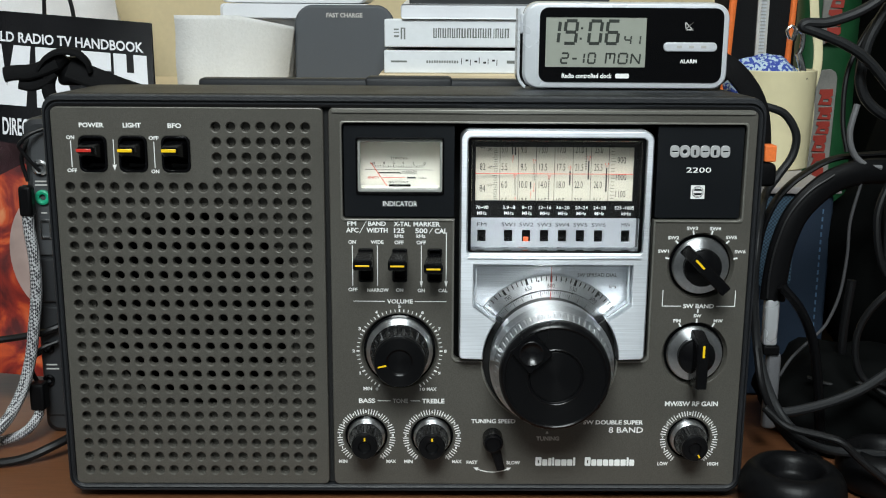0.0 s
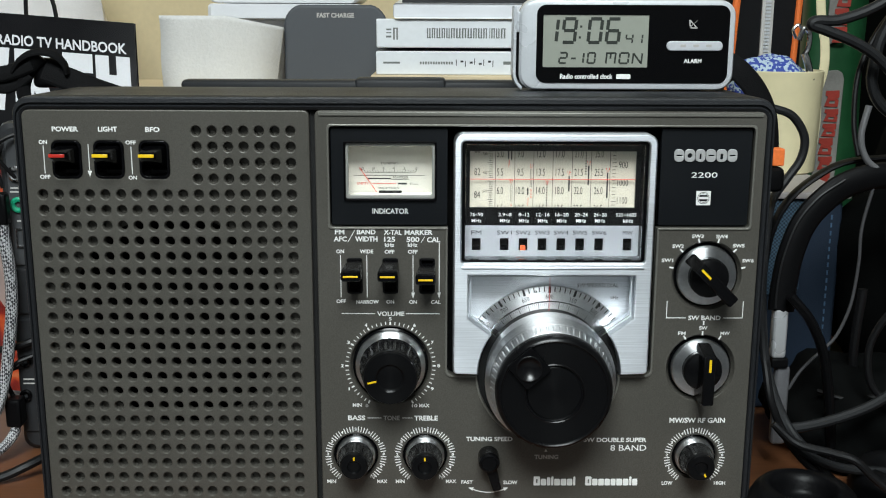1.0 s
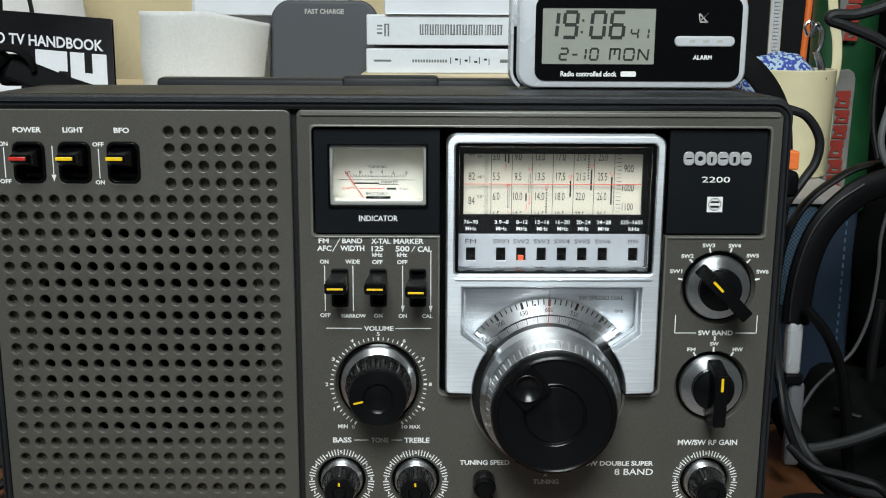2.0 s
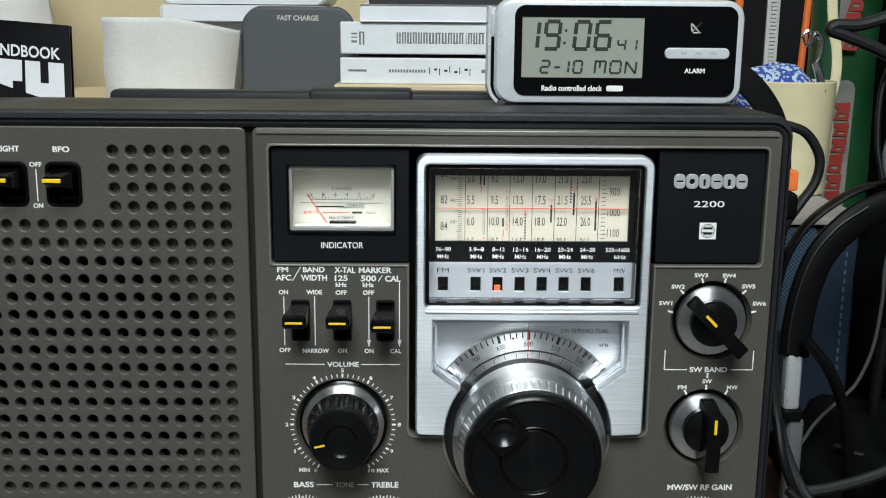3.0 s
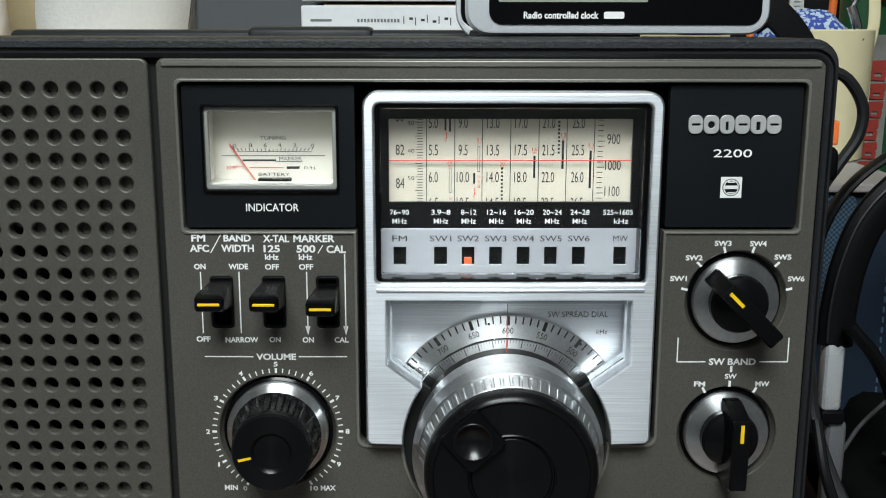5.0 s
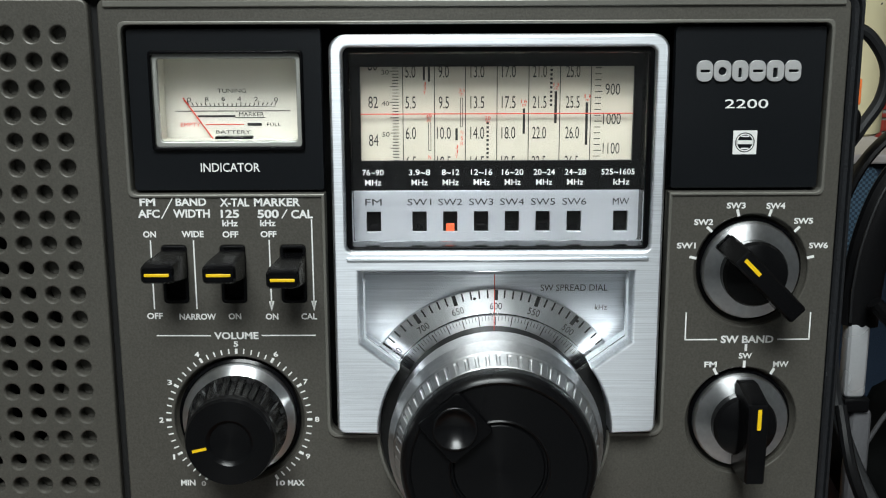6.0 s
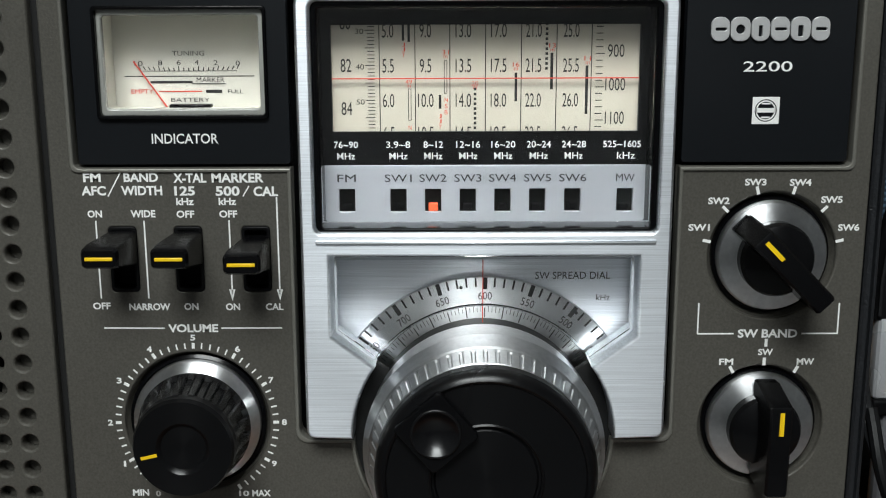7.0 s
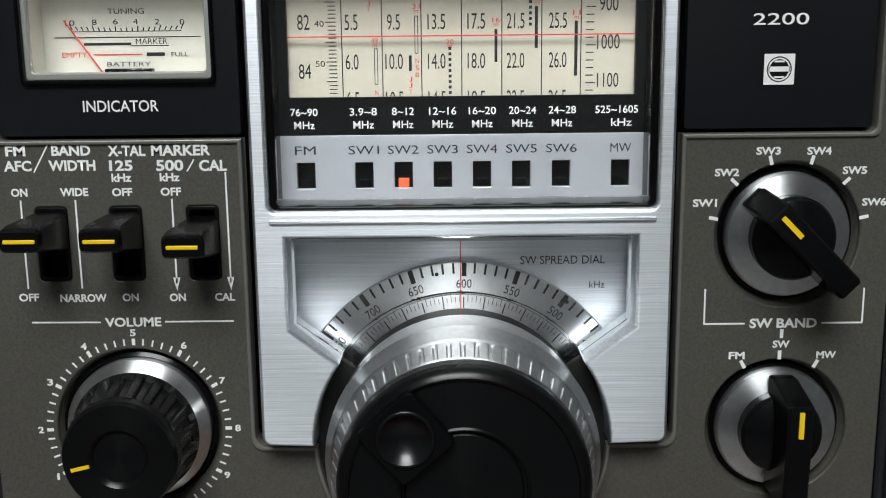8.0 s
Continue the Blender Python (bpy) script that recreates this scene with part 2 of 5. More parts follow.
M_SPIN = material("spun_aluminium", (0.82, 0.83, 0.84), 0.34, 1.0, var=0.08, grain=700, bump=0.03, aniso=0.9, brush="Y")
M_CHROME = material("chrome", (0.72, 0.72, 0.73), 0.14, 1.0, var=0.03, grain=800, rough_var=0.05)
M_CREAM = material("cream_dial", (0.50, 0.465, 0.38), 0.55, var=0.03, grain=900)
M_METER = material("meter_face", (0.52, 0.505, 0.445), 0.5, var=0.03, grain=900)
M_INK = material("black_ink", (0.015, 0.015, 0.015), 0.6)
M_RED_INK = material("red_ink", (0.62, 0.05, 0.03), 0.5)
M_PRINT = material("white_print", (0.80, 0.80, 0.78), 0.5, var=0.03)
M_PRINT_GREY = material("grey_print", (0.46, 0.45, 0.43), 0.5, var=0.03)
M_PRINT_DARK = material("dark_grey_print", (0.16, 0.17, 0.16), 0.6, var=0.03)
M_YELLOW = material("yellow_mark", (0.82, 0.52, 0.01), 0.4, var=0.03)
M_RED = material("red_mark", (0.50, 0.03, 0.02), 0.35, var=0.03)
M_FLAG = material("orange_flag", (0.80, 0.10, 0.03), 0.5, var=0.03)


def clear_material(name, tint=(1, 1, 1), rough=0.02):
    m = material(name, tint, rough, trans=1.0, var=0.0, stain_var=0.0, rough_var=0.01)
    return m


M_CLEAR = clear_material("clear_acrylic")
M_LCD = material("lcd_green_grey", (0.29, 0.305, 0.262), 0.25, var=0.02, grain=300)
M_LCD_INK = material("lcd_segment", (0.03, 0.035, 0.03), 0.4)
M_LCD_GHOST = material("lcd_faint_segment", (0.235, 0.25, 0.195), 0.4)
M_SILVER = material("silver_plastic", (0.60, 0.62, 0.65), 0.3, 0.25, var=0.03, grain=1500)
M_WALL = material("cream_wall", (0.66, 0.55, 0.34), 0.7, var=0.04, grain=200, bump=0.1)
M_ROOM = material("grey_wall_paint", (0.10, 0.103, 0.106), 0.8, var=0.03, grain=120, bump=0.1)
M_FLOOR = material("room_floor_boards", (0.13, 0.13, 0.13), 0.5, var=0.15, grain=60, stretch=(1, 8, 1))
M_WOOD = material("desk_wood", (0.11, 0.043, 0.018), 0.38, var=0.22, grain=160, stretch=(0.5, 8, 8), stain=9, stain_var=0.2, bump=0.06)
M_PAPER = material("white_paper_towel", (0.64, 0.63, 0.61), 0.9, var=0.04, grain=500, bump=0.9, bump_scale=650)
M_WHITE = material("white_plastic", (0.74, 0.75, 0.78), 0.4, var=0.02)
M_WHITE_CARD = material("white_card", (0.72, 0.74, 0.76), 0.5, var=0.03, grain=400)
M_CHARGER = material("charger_grey", (0.055, 0.06, 0.068), 0.55, var=0.06, grain=1500, bump=0.1)
M_COVER = material("book_cover_black", (0.003, 0.003, 0.004), 0.22, spec=0.2, var=0.1)
M_PAGES = material("book_pages", (0.7, 0.68, 0.6), 0.8, var=0.1, grain=700, stretch=(1, 6, 0.1))
M_STRAP = material("woven_black_strap", (0.003, 0.003, 0.0034), 0.8, spec=0.15, var=0.25, grain=1600, bump=0.8, bump_scale=1500)
M_CABLE = material("black_cable", (0.004, 0.004, 0.0045), 0.45, spec=0.3, var=0.1, bump=0.05)
M_CABLE_GREY = material("dark_grey_cable", (0.009, 0.0095, 0.0105), 0.5, spec=0.35, var=0.1, bump=0.05)
M_GREY_DEVICE = material("dark_grey_device", (0.022, 0.023, 0.025), 0.45, var=0.08, grain=1500, bump=0.1)
M_MUG = material("cream_plastic_mug", (0.64, 0.57, 0.36), 0.4, var=0.03, grain=150)
M_LEATHER = material("black_leatherette", (0.003, 0.003, 0.0034), 0.42, spec=0.14, var=0.12, grain=500, bump=0.25, bump_scale=900)
# navy darkened to carry the shade on the right side
M_NAVY = material("navy_fabric", (0.006, 0.016, 0.034), 0.75, var=0.2, grain=1400, bump=0.5, bump_scale=1400)
M_DSTEEL = material("dark_steel", (0.17, 0.17, 0.18), 0.34, 0.5)
M_THREAD = material("blue_thread", (0.06, 0.12, 0.2), 0.7)
M_ORANGE = material("orange_fabric", (0.75, 0.16, 0.03), 0.7, var=0.1)
M_BAG = material("black_nylon", (0.004, 0.0042, 0.005), 0.8, spec=0.2, var=0.2, grain=900, bump=0.4)
# packet colours darkened: the shade it stands in is put into them
M_GREEN = material("green_film", (0.007, 0.052, 0.017), 0.5, var=0.1, stain=40, stain_var=0.3)
M_REDPACK = material("red_film_print", (0.26, 0.03, 0.02), 0.5)
# near-black for shapes added to fill the dark right side
M_VOID = material("dark_fill_black", (0.0018, 0.0020, 0.0020), 0.85, spec=0.06, var=0.2)
M_STEEL = material("polished_steel", (0.6, 0.6, 0.6), 0.2, 1.0, var=0.04)
M_JACK_GREEN = material("green_jack", (0.01, 0.30, 0.16), 0.35)
M_BRAID = pattern_material("braided_grey_sleeve", (0.44, 0.44, 0.45), (0.02, 0.02, 0.024), 1150, "CHECKER", 0.6, 0.6, (1, 1, 0.6), (0.5, 0.75, 0.4))
M_POUCH = pattern_material("blue_white_patterned_cloth", (0.40, 0.50, 0.58), (0.03, 0.06, 0.30), 620, "VORONOI", 0.8, 0.2)
M_MESH = pattern_material("blue_perforated_mesh", (0.06, 0.11, 0.16), (0.015, 0.03, 0.05), 900, "CHECKER", 0.5, 0.5)


def art_material():
    """Printed cover picture: a fiery nebula with a pale disc."""
    m = material("cover_art_red", (0.5, 0.1, 0.05), 0.22)
    nt = m.node_tree
    tc = [n for n in nt.nodes if n.type == "TEX_COORD"][0]
    nz = nt.nodes.new("ShaderNodeTexNoise")
    nz.inputs["Scale"].default_value, nz.inputs["Detail"].default_value, nz.inputs["Distortion"].default_value = 30, 8, 1.8
    rp = nt.nodes.new("ShaderNodeValToRGB")
    e = rp.color_ramp.elements
    e[0].position, e[0].color = 0.33, (0.05, 0.006, 0.006, 1)
    e[1].position, e[1].color = 0.72, (0.46, 0.17, 0.07, 1)
    a = e.new(0.48)
    a.color = (0.17, 0.014, 0.008, 1)
    b = e.new(0.58)
    b.color = (0.36, 0.05, 0.012, 1)
    nt.links.new(tc.outputs["Object"], nz.inputs["Vector"])
    nt.links.new(nz.outputs["Fac"], rp.inputs["Fac"])
    nt.links.new(rp.outputs["Color"], nt.nodes["Principled BSDF"].inputs["Base Color"])
    return m


M_ART = art_material()
M_ART_DARK = material("cover_art_dark_sky", (0.02, 0.006, 0.008), 0.22, var=0.3, grain=120, stain=30, stain_var=0.6)
M_PLANET = material("cover_art_pale_planet", (0.26, 0.19, 0.17), 0.22, var=0.1, grain=90, stain=25, stain_var=0.3)

# ---- the room ----
M_CEIL = material("white_ceiling_paint", (0.78, 0.78, 0.77), 0.8, var=0.02, grain=60, bump=0.1)
ROOM = (-1400, 600, -1900, 1500, -730, 1560)


def room():
    x0, y1, y0, x1, z0, z1 = ROOM
    # other walls, floor and ceiling are added unseen; their tones steer fill and reflections
    solid("wall_north", box(x0, y1, z0, x1, y1 + 100, z1, 0), M_WALL, "cream painted wall behind the desk", "wall", "structure", sm=False)
    solid("wall_south", box(x0, y0 - 100, z0, x1, y0, z1, 0), M_ROOM, "plain grey wall closing the room", "wall", "structure", sm=False)
    solid("wall_west", box(x0 - 100, y0, z0, x0, y1, z1, 0), M_ROOM, "plain grey wall closing the room", "wall", "structure", sm=False)
    solid("wall_east", box(x1, y0, z0, x1 + 100, y1, z1, 0), M_ROOM, "plain grey wall closing the room", "wall", "structure", sm=False)
    solid("floor", box(x0, y0, z0 - 50, x1, y1, z0, 0), M_FLOOR, "grey boarded floor of the room, out of view", "floor", "structure", sm=False)
    solid("ceiling", box(x0, y0, z1, x1, y1, z1 + 50, 0), M_CEIL, "plain white ceiling", "ceiling", "structure", sm=False)
    lamp = thing("ceiling_lamp", "flat square white lit ceiling lamp", "lamp", (LAMP_AT[0] * 1000, LAMP_AT[1] * 1000, 1480))
    lx, ly = LAMP_AT[0] * 1000, LAMP_AT[1] * 1000
    part("housing", box(lx - 445, ly - 445, 1480, lx + 445, ly + 445, 1560, 6), M_WHITE, lamp)
    glow = bpy.data.materials.new("lamp_glow")
    glow.use_nodes = True
    nt = glow.node_tree
    em = nt.nodes.new("ShaderNodeEmission")
    em.inputs[0].default_value, em.inputs[1].default_value = (0.87, 0.98, 1.0, 1), 4.0
    nt.links.new(em.outputs[0], nt.nodes["Material Output"].inputs[0])
    part("diffuser", box(lx - 430, ly - 430, 1472, lx + 430, ly + 430, 1480, 2), glow, lamp, "glowing white diffuser")


room()


def desk():
    d = thing("desk", "reddish brown wood-grained desk top under the radio", "desk", (0, 100, -730))
    part("desktop", box(-700, -60, -28, 800, 598, 0, 2), M_WOOD, d)
    for x in (-680, 730):
        for y in (-50, 540):
            part("leg", box(x, y, -730, x + 50, y + 50, -28, 2), M_WOOD, d)


desk()

# ---- the radio ----
radio = thing("portable_radio", "taupe and black vintage portable shortwave radio with silver dial", "radio", (0, 40, 0), place=FRONT_FIT)
PX0, PX1, PZ0, PZ1 = -155.4, 157.0, 7.0, 183.2


def loop_rr(y, x0, z0, x1, z1, r, n=6):
    return [(x, y, z) for x, z in rr(x0, z0, x1, z1, r, n)]


def radio_case():
    ox0, ox1, oz0, oz1 = PX0 - 3.4, PX1 + 3.4, 4.4, 191.8

    def inset(y, g, gz=None):
        gz = g * 1.5 if gz is None else gz
        return loop_rr(y, ox0 + g, oz0 + g, ox1 - g, oz1 - gz, max(2.5, 7.5 - g))
    loops = [inset(5.0, 3.2, 5.6), inset(0.2, 3.2, 5.6), inset(-0.5, 2.7, 4.9), inset(-0.9, 2.0, 4.2), inset(0.2, 1.7, 3.7), inset(0.2, 1.4, 3.2),
             inset(-0.9, 1.1, 2.7), inset(-0.7, 0.4, 1.0), inset(-0.2, 0.1, 0.3), inset(1.0, 0.0), inset(2.0, 0.3), inset(3.4, 0.3), inset(4.4, 0.0)]
    loops += [loop_rr(60, ox0, oz0, ox1, oz1 - 0.2, 8), loop_rr(84, ox0 + 0.5, oz0, ox1 - 0.5, oz1 - 1.4, 10), loop_rr(96, ox0 + 3, oz0 + 2, ox1 - 3, oz1 - 6, 12),
              loop_rr(99, ox0 + 8, oz0 + 7, ox1 - 8, oz1 - 12, 12)]
    bm = loft(loops, False)
    bm.faces.ensure_lookup_table()
    bm.verts.ensure_lookup_table()
    n = len(loops[0])
    bm.faces.new([bm.verts[len(loops) * n - n + i] for i in range(n)])
    part("case", bm, M_CASE, radio, "black grained plastic case", fitted=False)
    part("back_board", box(PX0 - 1, 15.0, PZ0 - 1, PX1 + 1, 17.0, PZ1 + 1, 0), M_DARK, radio, sm=False)
    for x in (-130, 110):
        part("foot", box(x, 8, 0, x + 20, 85, 4.8, 1), M_BLACK, radio, fitted=False)


radio_case()

# grille panel with its blind and open holes
HX0, HX1, HZ0, HZ1 = -148.7, -43.4, 14.0, 174.5
SWITCHES = ((-143.6, -131.4), (-126.0, -113.6), (-107.0, -94.6))
SPEAKER = (-95.5, 92.0, 46.5)


def grille():
    holes = []
    for j in range(25):
        z = HZ1 + (HZ0 - HZ1) * j / 24
        for i in range(17):
            if j < 4 and i < 10:
                continue
            holes.append(circle(HX0 + (HX1 - HX0) * i / 16, z, 1.95, 18))
    wins = [rr(a, 154.6, b, 170.2, 2.6, 4) for a, b in SWITCHES]
    part("grille_panel", plate(rr(PX0, PZ0, -35.4, PZ1, 2.5, 4), holes + wins, 0.0, 2.6, 0.6, 2), M_TAUPE, radio, "taupe panel with rows of round holes")
    part("grille_backing", plate(rr(PX0 + 0.3, PZ0 + 0.3, -35.8, PZ1 - 0.3, 2, 3), [circle(SPEAKER[0], SPEAKER[1], SPEAKER[2], 64)] + [rr(a - 0.6, 154.2, b + 0.6, 170.8, 2.6, 4) for a, b in SWITCHES], 2.45, 1.2, 0.05, 0), M_TAUPE, radio)
    part("divider_groove", box(-35.6, 1.6, PZ0 + 0.2, -33.0, 4, PZ1 - 0.2, 0.1), M_DARK, radio)


def small_switches():
    for k, (a, b) in enumerate(SWITCHES):
        sw = part("switch", plate(rr(a - 0.15, 154.45, b + 0.15, 170.35, 2.7, 4), [rr(a + 1.0, 155.6, b - 1.0, 169.3, 2.0, 4)], -0.25, 3.0, 0.3, 2), M_GLOSS, radio, "black recessed slide switch")
        part("well", box(a, 3.4, 154.6, b, 3.9, 170.2, 0.1), M_GLOSS, sw)
        c = (a + b) / 2
        lo = loop_rr(3.4, c - 5.0, 157.5, c + 5.0, 168.4, 1.0, 3)
        mid = loop_rr(-2.5, c - 4.4, 161.2, c + 4.0, 167.6, 1.0, 3)
        top = loop_rr(-5.6, c - 3.9, 163.6, c + 3.1, 166.6, 0.8, 3)
        cap = loop_rr(-6.2, c - 3.7, 164.2, c + 2.5, 166.0, 0.6, 3)
        part("lever", loft([lo, mid, top, cap]), M_GLOSS, sw)
        part("mark", box(c - 3.9, -6.6, 164.5, c + 2.6, -6.1, 165.9, 0.2), M_RED if k == 0 else M_YELLOW, sw, "red mark" if k == 0 else "yellow mark")
    y = -0.07
    word("POWER", -137.4, 175.1, 2.1, y, M_PRINT, radio, 11.0)
    word("LIGHT", -119.6, 175.1, 2.1, y, M_PRINT, radio, 8.0)
    word("BFO", -100.9, 175.0, 2.1, y, M_PRINT, radio, 6.0)
    word("ON", -147.0, 169.7, 1.7, y, M_PRINT, radio, 3.5)
    word("OFF", -147.1, 155.2, 1.7, y, M_PRINT, radio, 4.4)
    word("OFF", -110.3, 169.6, 1.7, y, M_PRINT, radio, 4.4)
    word("ON", -110.3, 154.9, 1.7, y, M_PRINT, radio, 3.5)
    for q in ((-147.0, 156.6, -147.0, 168.3, 0.35), (-128.2, 158.0, -128.2, 168.9, 0.35), (-110.3, 156.4, -110.3, 167.9, 0.35)):
        part("line_mark", strips([q], y), M_PRINT, radio, sm=False)
    part("arrow_mark", plate([(-128.2, 155.2), (-127.2, 157.8), (-129.2, 157.8)], [], y, 0.06, 0.01, 0), M_PRINT, radio, sm=False)


grille()
small_switches()

# control panel
KC = (67.4, 69.6)
KR = 31.2


def arc(c, r, a0, a1, n):
    return [(c[0] + r * math.cos(radians(a0 + (a1 - a0) * i / n)), c[1] + r * math.sin(radians(a0 + (a1 - a0) * i / n))) for i in range(n + 1)]


def bay(g):
    """Outline of the recess for meter, dial and name panel, grown by g."""
    x0, x1, z0, z1 = -27.3 - g, 152.2 + g, 134.1 - g, 176.6 + g
    wx0, wx1, wz = 22.9 - g, 112.7 + g, 68.4 - g
    r = 1.6
    R = KR + g
    a = math.degrees(math.asin((wz - KC[1]) / R))
    pts = arc((x1 - r, z1 - r), r, 0, 90, 3) + arc((x0 + r, z1 - r), r, 90, 180, 3) + arc((x0 + r, z0 + r), r, 180, 270, 3)
    pts += [(wx0, z0)] + arc((wx0 + 3, wz + 3), 3, 180, 270, 4)
    pts += arc(KC, R, 180 - a, 360 + a, 40)
    pts += arc((wx1 - 3, wz + 3), 3, 270, 360, 4) + [(wx1, z0)] + arc((x1 - r, z0 + r), r, 270, 360, 3)
    return pts


VOL = (-2.0, 72.7)
BASS, TREBLE, GAIN = (-17.8, 30.9), (13.2, 30.7), (134.6, 30.4)
BAND, MODE = (135.3, 113.2), (134.95, 71.7)
SLOTS = (-17.2, -1.8, 14.1)


def control_panel():
    holes = [bay(0.0), circle(*VOL, 17.6, 56), circle(*BAND, 15.0, 56), circle(*MODE, 15.0, 56)]
    holes += [circle(*c, 10.2, 40) for c in (BASS, TREBLE, GAIN)]
    holes += [rr(c - 3.2, 105.2, c + 3.2, 120.4, 0.8, 3) for c in SLOTS]
    part("control_panel", welded(plate(rr(-33.2, PZ0, PX1, PZ1, 2.5, 4), holes, 0.0, 3.0, 0.5, 2)), M_TAUPE, radio, "taupe painted control panel", sm=False)
    # ridge and lip carry a painted lighter tone for light on the edges
    part("top_edge", box(-31.5, -0.45, PZ1 - 2.3, PX1 - 1.6, 0.3, PZ1 - 0.7, 0.3), M_TAUPE_LIT, radio, "raised edge along the panel, coloured as if catching light")
    part("bay_lip", plate(bay(0.95), [bay(0.0)], -0.35, 2.0, 0.3, 2), M_TAUPE_LIT, radio, "raised edge round the dial bay, coloured as if catching light")
    for c, r in ((VOL, 17.6), (BAND, 15.0), (MODE, 15.0), (BASS, 10.2), (TREBLE, 10.2), (GAIN, 10.2)):
        part("knob_well", lathe(*c, [(r + 0.1, 0.5), (r - 0.7, 1.6), (r - 1.6, 2.2), (0, 2.3)], 48), M_TAUPE, radio)
    for c in SLOTS:
        part("slot", box(c - 3.4, 2.8, 105, c + 3.4, 3.2, 120.6, 0), M_DARK, radio, sm=False)


control_panel()


M_RIM = material("smoky_acrylic_rim", (0.27, 0.27, 0.25), 0.15, var=0.03, coat=0.4)
# light grey that holds the gleam of clear acrylic edges
M_GLEAM = material("acrylic_edge_gleam", (0.55, 0.58, 0.62), 0.2, 0.2, var=0.05)
M_BADGE = material("satin_silver_badge", (0.48, 0.48, 0.48), 0.4, 0.35, var=0.04)


def meter():
    p = part("meter_panel", plate(rr(-26.7, 134.9, 22.7, 175.8, 0.8, 3), [rr(-21.2, 145.5, 17.9, 170.2, 0.8, 3)], 0.9, 2.0, 0.15, 1), M_BLUEBLACK, radio, "black panel with the indicator meter")
    part("meter_frame", plate(rr(-21.4, 145.2, 18.1, 170.5, 1.0, 4), [rr(-20.5, 146.2, 17.3, 169.6, 0.8, 4)], 0.2, 2.2, 0.35, 3), M_GLOSS, p, "glossy black frame")
    part("meter_rim", plate(rr(-20.7, 146.0, 17.5, 169.8, 0.9, 4), [rr(-19.4, 147.6, 16.1, 168.3, 0.8, 4)], 1.0, 1.4, 0.4, 2), M_RIM, p, "smoky clear inner rim")
    part("meter_housing", plate(rr(-22.5, 144.5, 18.9, 171.0, 1.0, 3), [rr(-20.2, 147.3, 16.3, 168.8, 0.6, 3)], 2.45, 5.4, 0.2, 1), M_METER, p)
    part("meter_face", box(-23.5, 5.4, 145, 19.5, 5.75, 171.5, 0), M_METER, p, "cream meter face", sm=False)
    f = 5.33
    part("meter_window", box(-19.9, 1.2, 146.8, 16.8, 1.9, 169.0, 0.1), M_CLEAR, p, "clear window").visible_shadow = False
    lettering("TUNING", -5.8, 160.8, 1.8, 161.9, f, M_INK, p)
    for s, x in (("10", -13.8), ("8", -8.7), ("6", -4.3), ("4", -0.1), ("2", 4.4), ("0", 9.6)):
        word(s, x, 159.3 - abs(x + 2.2) * 0.02, 1.1, f, M_INK, p, 1.0 * len(s))
    ticks = []
    for i in range(21):
        x = -13.4 + 22.7 * i / 20
        dz = -0.012 * (x + 2.1) ** 2 * 0.25
        long = 1.1 if i % 4 == 0 else 0.75
        lean = (x + 2.1) * 0.05
        ticks.append((x, 157.3 - dz, x + lean, 157.3 - dz + long, 0.21))
    ticks += [(-13.4, 157.3, 9.4, 157.3, 0.14), (-17.3, 156.1, 13.3, 156.1, 0.2), (-11.2, 154.75, -1.3, 154.75, 0.55), (-1.4, 154.35, 6.6, 154.35, 0.2),
              (1.8, 152.6, 5.6, 152.6, 0.75)]
    part("meter_print", strips(ticks, f), M_INK, p, sm=False)
    part("red_line", strips([(-9.3, 152.6, 0.9, 152.6, 0.22)], f), M_RED_INK, p, sm=False)
    lettering("MARKER", -0.3, 154.7, 6.3, 155.8, f, M_INK, p)
    lettering("EMPTY", -15.9, 152.1, -10.7, 153.1, f, M_RED_INK, p)
    lettering("FULL", 7.0, 152.1, 10.6, 153.0, f, M_INK, p)
    lettering("BATTERY", -6.6, 150.2, 2.6, 151.1, f, M_INK, p)
    part("needle", strips([(-14.7, 159.6, -7.3, 149.0, 0.28)], 4.6, 0.2), M_RED_INK, p, "thin red needle", sm=False)
    part("pivot_cover", box(-6.4, 3.4, 148.2, 3.4, 5.3, 149.8, 0.3), M_GLOSS, p)
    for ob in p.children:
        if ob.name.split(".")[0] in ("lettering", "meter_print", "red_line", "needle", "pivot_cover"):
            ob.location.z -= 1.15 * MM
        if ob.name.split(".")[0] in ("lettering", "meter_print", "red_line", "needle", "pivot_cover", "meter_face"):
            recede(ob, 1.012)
    p.location.z -= 0.1 * MM
    lettering("INDICATOR", -9.3, 139.7, 6.1, 142.0, 0.82, M_PRINT, p, fat=0.01)


meter()


